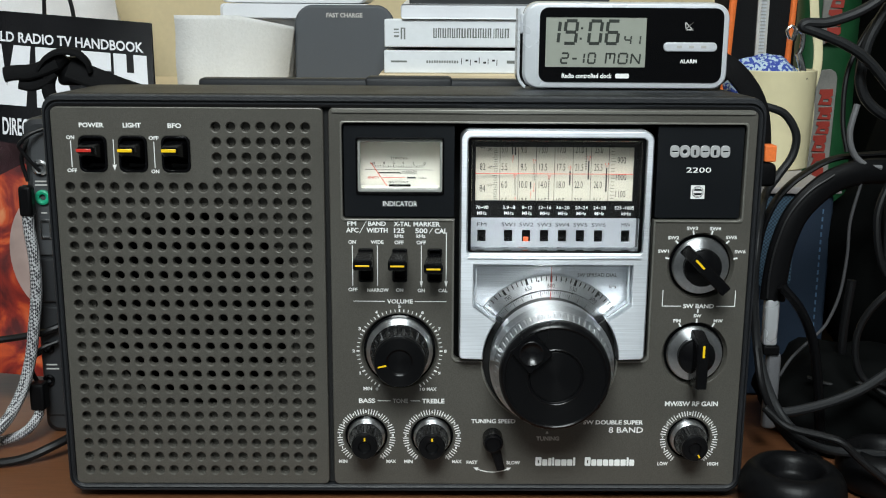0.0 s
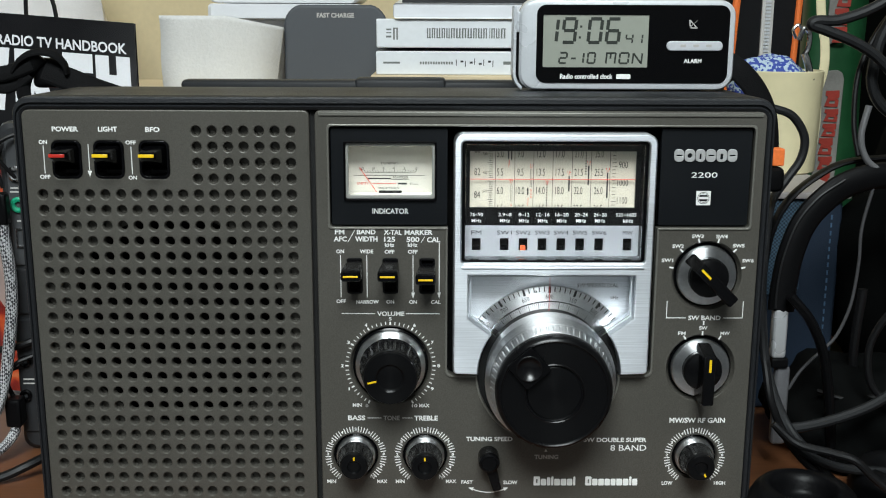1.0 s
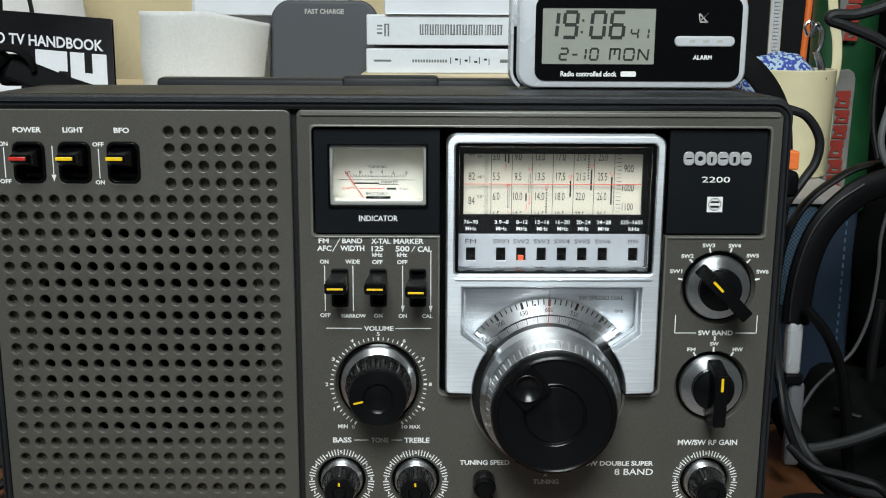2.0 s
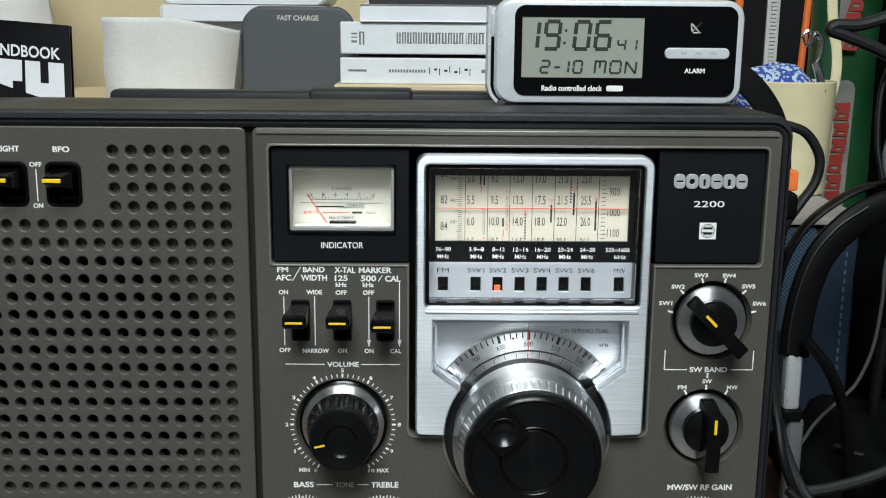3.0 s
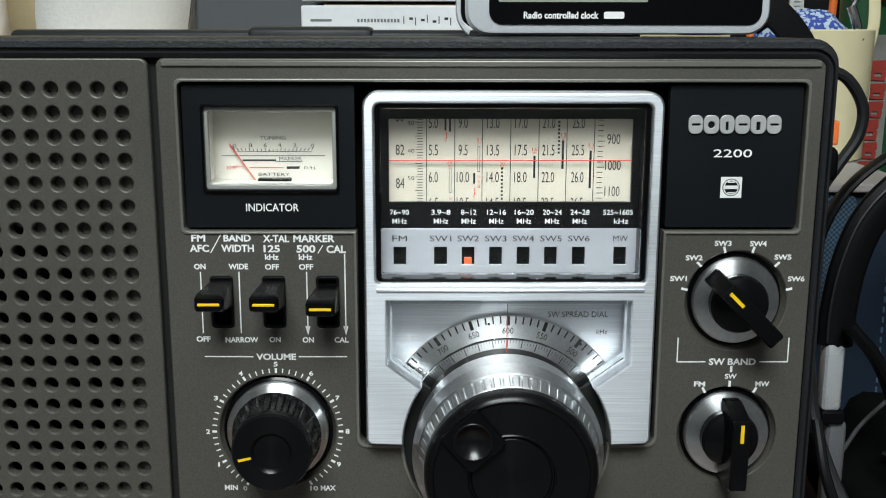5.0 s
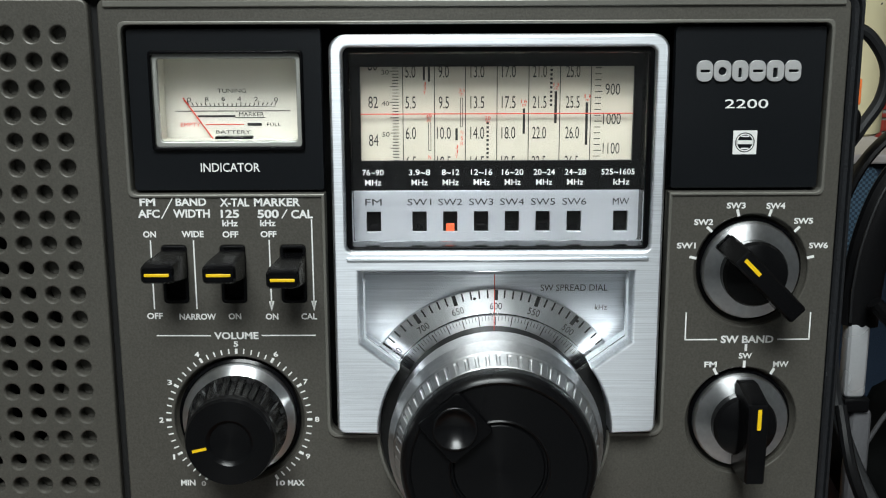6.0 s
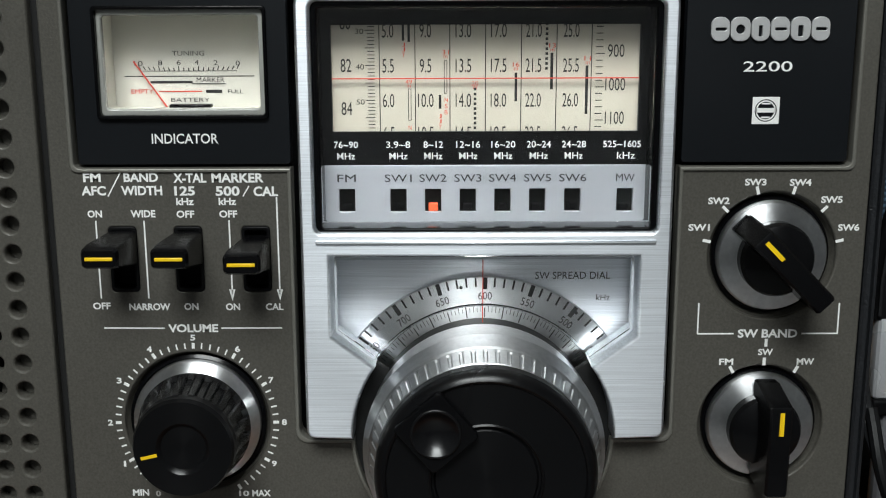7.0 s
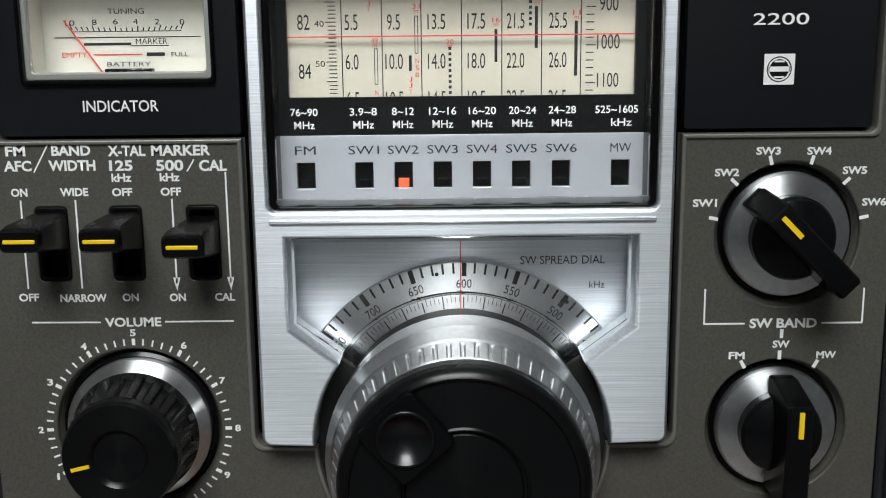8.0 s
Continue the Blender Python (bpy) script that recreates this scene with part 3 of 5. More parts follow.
def name_panel():
    p = part("name_panel", plate(rr(113.3, 134.9, 151.6, 175.8, 0.8, 3), [], 0.9, 2.0, 0.15, 1), M_BLUEBLACK, radio, "black name panel with silver badge")
    # badge of plain rounded silver shapes
    x = 118.7
    for w, kind in ((4.3, "ring"), (4.6, "disc"), (4.3, "slit"), (4.4, "ring"), (4.6, "slit"), (4.3, "ring")):
        a, b = x, x + w - 0.1
        hole = circle((a + b) / 2, 164.7, 1.0, 20) if kind == "disc" else rr(a + 1.0, 164.4, b - 0.7, 165.05, 0.25, 2) if kind == "ring" else rr(a + 1.7, 163.1, b - 1.7, 165.5, 0.2, 2)
        part("badge_piece", plate(rr(a, 162.1, b, 167.4, 1.7, 4), [hole], 0.45, 0.5, 0.12, 1), M_BADGE, p, "polished silver badge shape")
        x += w + 0.08
    word("2200", 132.1, 156.5, 2.3, 0.83, M_PRINT, p, 11.2, fat=0.005)
    part("square_mark", plate(rr(129.1, 143.6, 135.3, 149.7, 0.1, 1), [circle(132.2, 146.65, 2.55, 28)], 0.8, 0.08, 0.01, 0), M_PRINT, p, "white square mark")
    part("ring_mark", plate(circle(132.2, 146.65, 2.3, 28), [circle(132.2, 146.65, 2.0, 28)], 0.8, 0.08, 0.01, 0), M_PRINT, p)
    part("bar_mark", strips([(130.0, 146.7, 134.4, 146.7, 1.0), (131.2, 148.2, 133.2, 148.2, 0.35), (131.2, 145.1, 133.2, 145.1, 0.35)], 0.8), M_PRINT, p, sm=False)


name_panel()


def bezel():
    lower = [(25.3, 69.9), *arc(KC, 31.0, 180, 145, 8), (31.9, 94.9), (31.9, 113.7), (103.2, 113.7), (103.2, 94.9), *arc(KC, 31.0, 35, 0, 8), (110.4, 69.9)]
    top = arc((106.4, 169.4), 4.0, 0, 90, 5) + arc((29.3, 169.4), 4.0, 90, 180, 5)
    left = [(25.3, 72.0)] + arc((27.3, 71.9), 2.0, 180, 270, 4)
    right = arc((108.4, 71.9), 2.0, 270, 360, 4)
    outer = top + left + lower[1:-1] + right
    b = part("silver_bezel", plate(outer, [rr(28.8, 119.1, 107.0, 170.3, 1.6, 4)], -3.6, 8.6, 0.7, 3), M_ALU, radio, "brushed aluminium dial surround")
    part("ridge", box(28.8, -4.0, 116.75, 106.8, -3.3, 117.45, 0.25), M_ALU, b)
    # black lining of the upper window
    part("window_lining", plate(rr(28.7, 119.0, 107.1, 170.4, 1.6, 4), [rr(30.2, 120.1, 105.6, 168.9, 0.8, 4)], -2.6, 9.2, 0.4, 2), M_GLOSS, b, "glossy black window lining")
    mask = part("dial_mask", plate(rr(29.5, 134.9, 106.5, 170, 0.5, 2), [rr(32.4, 142.9, 102.8, 166.7, 0.2, 2)], 0.3, 0.9, 0.05, 1), M_BLACK, b)
    mask.location.z -= 1.1 * MM
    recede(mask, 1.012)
    return b


silver = bezel()
silver.location.z += 0.75 * MM


def dial():
    d = part("dial_drum", box(30, 1.75, 138, 105, 2.2, 170, 0), M_CREAM, silver, "cream frequency dial", sm=False)
    f = 1.68
    cols = (42.9, 51.1, 59.1, 67.3, 75.5, 83.6, 91.6)
    marks = [(x, 140, x, 169, 0.2) for x in cols]
    z = 142.0
    k = 0
    while z < 168:
        marks.append((40.2 if k % 5 else 39.6, z, 41.8, z, 0.18))
        z += 0.785
        k += 1
    for k in range(18):
        z = 142.2 + 1.5 * k
        marks.append((92.6, z, 94.2 if (k - 2) % 5 else 94.6, z, 0.2))
    marks += [(48.4, 163.2, 48.4, 168, 0.55), (49.7, 162.9, 49.7, 168, 0.55), (56.8, 147.9, 56.8, 151.0, 0.6), (74.3, 149.5, 74.3, 156.0, 0.6),
              (82.5, 152.2, 82.5, 160.4, 0.65), (90.6, 146.6, 90.6, 157.5, 0.65)]
    for x, z0, z1 in ((49.8, 145.3, 152.4), (58.1, 151.4, 158.7)):
        marks += [(x - 0.3, z0, x - 0.3, z1, 0.14), (x + 0.3, z0, x + 0.3, z1, 0.14), (x - 0.35, z0, x + 0.35, z0, 0.14), (x - 0.35, z1, x + 0.35, z1, 0.14)]
    for x, z0, z1 in ((64.9, 141, 152.0), (81.3, 156.6, 168)):
        z = z0
        while z < z1:
            marks.append((x, z, x, z + 0.6, 0.6))
            z += 1.1
    part("dial_print", strips(marks, f), M_INK, d, sm=False)
    for x, names in ((44.9, ("5.0", "5.5", "6.0", "6.5")), (53.5, ("9.0", "9.5", "10.0", "10.5")), (62.2, ("13.0", "13.5", "14.0", "14.5")),
                     (70.3, ("17.0", "17.5", "18.0", "18.5")), (78.3, ("21.0", "21.5", "22.0", "22.5")), (86.9, ("25.0", "25.5", "26.0", "26.5"))):
        for s, z in zip(names, (165.4, 157.6, 149.8, 142.3)):
            word(s, x, z, 3.1, f, M_INK, d, 0.95 * len(s.replace(".", "")) + 0.75)
    for s, z in (("80", 167.2), ("82", 157.7), ("84", 148.0)):
        word(s, 35.2, z, 3.0, f, M_INK, d, 2.5)
    for s, z in (("30", 165.3), ("40", 157.4), ("50", 149.5)):
        word(s, 38.4, z, 1.2, f, M_INK, d, 1.9)
    for s, z, w in (("800", 168.3, 3.7), ("900", 160.8, 3.8), ("1000", 153.3, 4.6), ("1100", 145.7, 4.4)):
        word(s, 97.2, z, 2.9, f, M_INK, d, w)
    for s, x, z in (("49", 49.6, 154.0), ("31", 58.1, 160.6), ("20", 64.9, 153.6), ("16", 74.3, 157.8), ("13", 82.6, 162.0), ("11", 90.7, 159.1)):
        word(s, x, z, 1.0, f, M_RED_INK, d, 1.5)
        word("m", x, z - 1.0, 0.6, f, M_RED_INK, d, 0.9)
    for s, x, z in (("N", 58.2, 149.9), ("S", 58.2, 148.5), ("B", 58.2, 147.1), ("J", 56.8, 146.2), ("J", 56.8, 145.0), ("Y", 56.8, 143.8), ("J", 48.5, 162.3),
                    ("J", 48.5, 161.2), ("Y", 48.5, 160.1), ("N", 49.8, 143.6)):
        word(s, x, z, 0.95, f, M_RED_INK, d, 0.7)
    d.location.z -= 1.1 * MM
    d.location.x += 0.4 * MM
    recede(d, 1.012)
    part("pointer_line", strips([(30.5, 154.8, 104.8, 154.8, 0.25)], 0.75, 0.2), M_RED_INK, d, "red pointer line", sm=False)


dial()


def band_strip():
    y = 0.22
    xs = {"FM": 35.0, "SW1": 47.0, "SW2": 55.1, "SW3": 63.2, "SW4": 71.3, "SW5": 79.4, "SW6": 87.6, "MW": 99.8}
    boxes = [rr(x - 1.9, 124.1, x + 1.9, 129.5, 0.1, 1) for x in xs.values()]
    s = part("band_strip", plate(rr(29.9, 121.0, 105.4, 135.0, 0.2, 2), boxes, 0.25, 1.0, 0.08, 1), M_ALU_STRIP, silver, "silver strip with band windows")
    part("strip_backing", box(30, 2.6, 121, 106, 2.9, 136, 0), M_DARK, s, sm=False)
    for n, x in xs.items():
        word(n, x, 132.0, 1.75, 0.19, M_INK, s, {2: 4.3, 3: 6.3}[len(n)])
        part("band_flag", box(x - 1.1, 1.0, 124.1, x + 1.1, 2.2, 125.9, 0.15), M_FLAG if n == "SW2" else M_GLOSS, s, "orange band flag" if n == "SW2" else "")
    for t, x in (("76~90", 35.0), ("3.9~8", 47.1), ("8~12", 55.2), ("12~16", 63.3), ("16~20", 71.4), ("20~24", 79.6), ("24~28", 87.7), ("525~1605", 98.8)):
        word(t, x, 139.7, 1.5, y, M_PRINT, s, 1.05 * len(t) + 0.3, fat=0.004)
        word("kHz" if t.startswith("525") else "MHz", x + (1.0 if t.startswith("525") else 0), 137.1, 1.5, y, M_PRINT, s, 4.2, fat=0.004)
    s.location.z -= 0.85 * MM
    part("window_foot", box(30.4, -1.6, 120.75, 105.4, 0.2, 121.7, 0.25), M_GLEAM, s, "acrylic edge coloured light for its gleam")
    # black dashes painted on as reflections of the band windows
    for x in xs.values():
        part("edge_notch", box(x - 1.9, -1.72, 120.95, x + 1.9, -1.5, 121.5, 0.05), M_GLOSS, s, sm=False)
    s.location.x += 0.4 * MM
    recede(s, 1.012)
    w = part("dial_window", box(30.3, -2.2, 121.3, 105.5, -1.4, 168.8, 0.1), M_CLEAR, silver, "clear dial window")
    w.visible_shadow = False


band_strip()


def spread_dial():
    p = part("spread_plate", plate([(30, 86), (105, 86), (105, 115.5), (30, 115.5)], [], 4.2, 0.6, 0.05, 0), M_ALU, silver, "brushed aluminium plate behind the spread dial", sm=False)
    lettering("SW SPREAD DIAL", 80.1, 107.1, 98.3, 108.9, 4.12, M_INK, p)
    lettering("kHz", 95.0, 101.8, 98.3, 103.3, 4.12, M_INK, p)
    d = part("spread_disc", lathe(*KC, [(0, 3.2), (38.3, 3.2), (38.5, 3.4), (38.5, 3.9), (0, 3.9)], 128), M_SPIN, silver, "spun aluminium spread dial disc", axis=KC)
    y = 3.13
    def ray(a, r0, r1, w):
        a = radians(a)
        return (KC[0] + r0 * math.sin(a), KC[1] + r0 * math.cos(a), KC[0] + r1 * math.sin(a), KC[1] + r1 * math.cos(a), w)
    marks = []
    for k in range(-19, 20):
        a = 0.8 + 3.55 * k
        if k % 5 == 0:
            marks.append(ray(a, 35.4, 38.3, 1.05))
        else:
            marks.append(ray(a, 36.0, 38.3, 0.45))
    for k in range(-40, 41):
        marks.append(ray(0.8 + 1.72 * k, 29.5 if k % 5 else 28.2, 31.0 if k % 2 else 30.6, 0.12 if k % 5 else 0.24))
    for k in range(-60, 60):
        a0 = radians(k)
        a1 = radians(k + 1)
        marks.append((KC[0] + 31.2 * math.sin(a0), KC[1] + 31.2 * math.cos(a0), KC[0] + 31.2 * math.sin(a1), KC[1] + 31.2 * math.cos(a1), 0.1))
    part("tick_ring", strips(marks, y), M_INK, d, sm=False)
    for s, a in (("750", -52.3), ("700", -34.7), ("650", -17.0), ("600", 0.8), ("550", 18.6), ("500", 36.6), ("450", 54.0)):
        b = radians(a)
        word(s, KC[0] + 33.8 * math.sin(b), KC[1] + 33.8 * math.cos(b), 1.9, y, M_INK, d, 3.3, rot=-a)
    for a, r in ((37.5, 37.2), (-8.5, 36.2), (-54.5, 36.6)):
        b = radians(a)
        part("dot", plate(circle(KC[0] + r * math.sin(b), KC[1] + r * math.cos(b), 0.42, 16), [], y, 0.06, 0.01, 0), M_INK, d, sm=False)
    part("hairline", strips([(67.4, 94.0, 67.4, 112.8, 0.22)], 0.9, 0.15), M_RED_INK, silver, "thin red hairline", sm=False)
    p.location.z -= 1.2 * MM
    d.location.z -= 1.2 * MM
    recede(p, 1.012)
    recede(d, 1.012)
    pts = [(32.6, 95.2), (32.6, 113.0), (102.5, 113.0), (102.5, 95.2), *arc(KC, 31.6, 36, 144, 20)]
    w = part("spread_window", plate(pts[::-1], [], -1.6, 2.0, 0.35, 2), M_CLEAR, silver, "clear acrylic spread dial window")
    w.visible_shadow = False
    # opaque light strips paint the bright outline of the clear window
    for a, b in (((32.9, 95.4), (32.9, 112.8)), ((32.9, 112.7), (102.2, 112.7)), ((102.2, 112.8), (102.2, 95.4)), ((32.9, 95.4), (42.0, 88.6)), ((102.2, 95.4), (92.8, 88.6))):
        part("window_edge", strips([(*a, *b, 0.55)], -1.75, 0.3), M_GLEAM, silver, "light strip painted for the gleam of the acrylic edge", sm=False)


spread_dial()
part("knob_recess", plate(arc(KC, 32.6, 146, 394, 60) + arc(KC, 26.5, 394, 146, 60), [], 1.2, 1.4, 0.05, 0), M_DARK, radio, sm=False)


# ---- knobs and switches of the radio ----
M_DIMPLE = material("polished_black", (0.003, 0.003, 0.0035), 0.27, spec=0.45, coat=0.0, var=0.1, rough_var=0.03)


def tuning_knob():
    c = KC
    k = part("tuning_knob", lathe(*c, [(27.4, 3.4), (27.4, -6.6), (27.0, -7.0), (0, -7.0)], 96), M_BLACK, radio, "large black tuning knob with metal skirt")
    part("skirt", lathe(*c, [(27.6, -0.4), (27.6, -5.6), (28.3, -6.4), (28.3, -7.0), (27.9, -7.5), (26.9, -10.0), (26.5, -10.4)], 128), M_SPIN, k, "polished aluminium skirt ring", axis=c)
    part("knurled_ring", lathe(*c, [(26.5, -9.8), (26.45, -10.5), (26.2, -10.9), (25.6, -12.2), (25.05, -13.4), (24.9, -13.7), (24.6, -13.9)], 10 * 60, 60, (2, 3, 4), 0.2, narrow=True), M_SPIN, k, "bright knurled metal ring", axis=c)
    part("body", lathe(*c, [(24.7, -13.2), (24.7, -15.6), (24.4, -16.3), (24.0, -16.8), (23.4, -17.2), (22.7, -17.4), (22.2, -17.2), (21.9, -16.9), (21.5, -16.9),
                            (12.9, -16.9), (12.5, -17.05), (12.2, -16.9), (12.0, -16.3), (11.6, -16.2), (11.1, -16.5), (0, -16.7)], 96), M_FACE, k, "black knob face with an inner disc", axis=c)
    d = (c[0] - 11.0, c[1] + 11.4)
    u = radians(41)
    ring = [(d[0] + q[0] * math.cos(u) - q[1] * math.sin(u), d[1] + q[0] * math.sin(u) + q[1] * math.cos(u)) for q in rr(-6.6, -6.8, 6.8, 6.8, 1.2, 4)]
    part("dimple_frame", plate(ring, [circle(d[0], d[1], 5.2, 36)], -18.1, 1.6, 0.45, 2), M_KNOB, k)
    bowl = [(5.7, -17.9), (5.5, -18.35), (5.2, -18.4)] + [(5.0 * math.sin(radians(q)), -16.95 - 1.4 * math.sin(radians(q)) ** 2) for q in range(84, 0, -7)] + [(0, -16.95)]
    soften(part("finger_dimple", lathe(*d, bowl, 48), M_DIMPLE, k, "glossy round finger dimple"))


def ringed_knob(name, c, ring_r, body_r, cap_r, depth, ribs, mark_deg, label, shear=(0, 0), mark=(0.45, 0.85)):
    k = part(name, lathe(*c, [(ring_r + 1.2, 2.2), (ring_r + 1.2, 0.9), (ring_r + 0.4, 0.6), (ring_r, 1.2)], 64), M_GLOSS, radio, label)
    part("metal_ring", lathe(*c, [(ring_r, 1.8), (ring_r, -0.2), (ring_r - 0.25, -0.45), (body_r + 0.2, -1.5), (body_r, -1.6)], 96), M_SPIN, k, "spun metal ring", axis=c)
    g = depth
    n = ribs * 6
    part("grip", lathe(*c, [(body_r + 0.2, -2.0), (body_r, -2.8), (cap_r + 0.9, -g * 0.80), (cap_r + 0.4, -g * 0.84)], n, ribs, (1, 2), body_r * 0.07, shear), M_GRIP, k, "ribbed black grip")
    part("cap", lathe(*c, [(cap_r + 0.7, -g * 0.78), (cap_r + 0.7, -g * 0.93), (cap_r + 0.2, -g), (cap_r * 0.56, -g), (cap_r * 0.5, -g + 0.3), (cap_r * 0.47, -g + 0.6), (0, -g + 0.6)], 72, shear=shear), M_FACE, k, "black cap with a recessed centre", axis=c)
    a = radians(mark_deg)
    cx, cz = c[0] - shear[0] * g, c[1] - shear[1] * g
    r0, r1 = cap_r * mark[0] + 0.6, cap_r * mark[1]
    part("mark", strips([(cx + r0 * math.cos(a), cz + r0 * math.sin(a), cx + r1 * math.cos(a), cz + r1 * math.sin(a), 0.75)], -g - 0.06, 0.2), M_YELLOW, k, "yellow mark", sm=False)
    return k


def ring_ticks(c, r0, r1, a0, a1, n, w, big=0, wide=0.5):
    out = []
    for i in range(n):
        a = radians(a0 + (a1 - a0) * i / (n - 1))
        b = big and i % big == 0
        out.append((c[0] + r0 * math.sin(a), c[1] + r0 * math.cos(a), c[0] + r1 * math.sin(a), c[1] + r1 * math.cos(a), wide if b else w))
    return out


def pointer_knob(name, c, deg, label):
    """Selector with a metal disc, a black dome and a pointer bar; deg: the bar's way, 90 is up."""
    k = part(name, lathe(*c, [(14.0, 2.3), (13.9, 1.2), (13.2, 0.8), (12.9, 1.2)], 72), M_GLOSS, radio, label)
    part("metal_disc", lathe(*c, [(12.9, 2.0), (12.9, 0.2), (12.5, -0.3), (8.6, -0.9), (8.4, -0.9)], 96), M_SPIN, k, "spun metal disc", axis=c)
    part("dome", lathe(*c, [(8.6, -0.6), (8.6, -2.6), (8.0, -3.4), (5.0, -4.2), (0, -4.5)], 56), M_KNOB, k, "black round hub")
    side = [(-12.2, -1.2), (12.4, -1.2), (12.4, -8.4), (11.7, -9.3), (-9.3, -9.9), (-10.0, -9.7), (-12.4, -3.2)]
    loops = []
    for w in (-2.6, -2.1, 2.1, 2.6):
        g = 0.4 if abs(w) > 2.3 else 0.0
        loops.append([(u * (1 - g / 14), y + (g if y < -3 else 0), w) for u, y in side])
    bm = loft(loops)
    a = radians(deg)
    m = Matrix(((-math.cos(a), 0, math.sin(a), c[0] * MM), (0, 1, 0, 0), (-math.sin(a), 0, -math.cos(a), c[1] * MM), (0, 0, 0, 1)))
    part("pointer_bar", turn_bm(bm, m), M_KNOB, k, "black pointer bar")
    ux, uz = math.cos(a), math.sin(a)
    part("mark", strips([(c[0] + 8.9 * ux, c[1] + 8.9 * uz, c[0] + 3.4 * ux, c[1] + 3.4 * uz, 1.0)], -10.0, 0.4), M_YELLOW, k, "yellow mark", sm=False)


def slide_lever(c, z):
    k = part("slide_switch", plate(rr(c - 3.4, 105.0, c + 3.4, 120.6, 1.0, 3), [rr(c - 2.5, 106.0, c + 2.5, 119.6, 0.5, 3)], -0.1, 2.6, 0.3, 2), M_BLACK, radio, "black slide switch in a slot")
    cx = c - 0.6
    lo = loop_rr(2.8, c - 3.0, z - 5.0, c + 3.0, z + 3.2, 0.8, 3)
    a = loop_rr(-0.2, c - 3.3, z - 5.0, c + 3.3, z + 3.2, 1.0, 3)
    b = loop_rr(-8.0, cx - 4.1, z - 2.8, cx + 4.1, z + 2.6, 1.1, 3)
    d = loop_rr(-9.3, cx - 4.2, z - 2.5, cx + 4.2, z + 2.1, 1.1, 3)
    e = loop_rr(-9.9, cx - 3.7, z - 2.0, cx + 3.7, z + 1.6, 0.8, 3)
    part("lever", loft([lo, a, b, d, e]), M_KNOB, k)
    part("mark", box(cx - 3.1, -10.1, z - 0.6, cx + 3.1, -9.7, z + 0.2, 0.15), M_YELLOW, k, "yellow mark")


tuning_knob()
ringed_knob("volume_knob", VOL, 15.4, 13.3, 11.0, 10.6, 20, 193, "ribbed black volume knob with metal ring", shear=(-0.05, 0.0), mark=(0.5, 0.9))
ringed_knob("bass_knob", BASS, 8.7, 7.7, 5.4, 8.0, 14, 90, "small ribbed black tone knob")
ringed_knob("treble_knob", TREBLE, 8.7, 7.7, 5.4, 8.0, 14, 90, "small ribbed black tone knob")
ringed_knob("gain_knob", GAIN, 8.7, 7.7, 5.4, 8.0, 14, -62, "small ribbed black gain knob")
pointer_knob("band_selector", BAND, 135, "band selector knob with slanted pointer bar")
pointer_knob("mode_selector", MODE, 90, "mode selector knob with upright pointer bar")
for c, z in zip(SLOTS, (116.5, 116.4, 115.1)):
    slide_lever(c, z)


def speed_lever():
    c = (41.7, 30.8)
    k = part("speed_lever", lathe(*c, [(4.7, 0.0), (4.7, -4.6), (4.2, -5.4), (3.4, -5.6), (3.1, -5.2), (0, -5.2)], 40), M_KNOB, radio, "small black tuning speed lever")
    a = math.atan2(-13.6, 3.9)
    pts = [(-1.0, -2.7), (14.0, -1.9), (14.4, -1.4), (14.4, 1.4), (14.0, 1.9), (-1.0, 2.7)]
    ring = [(c[0] + u * math.cos(a) - w * math.sin(a), c[1] + u * math.sin(a) + w * math.cos(a)) for u, w in pts]
    part("arm", plate(ring, [], -4.2, 3.2, 0.5, 2), M_KNOB, k)


speed_lever()


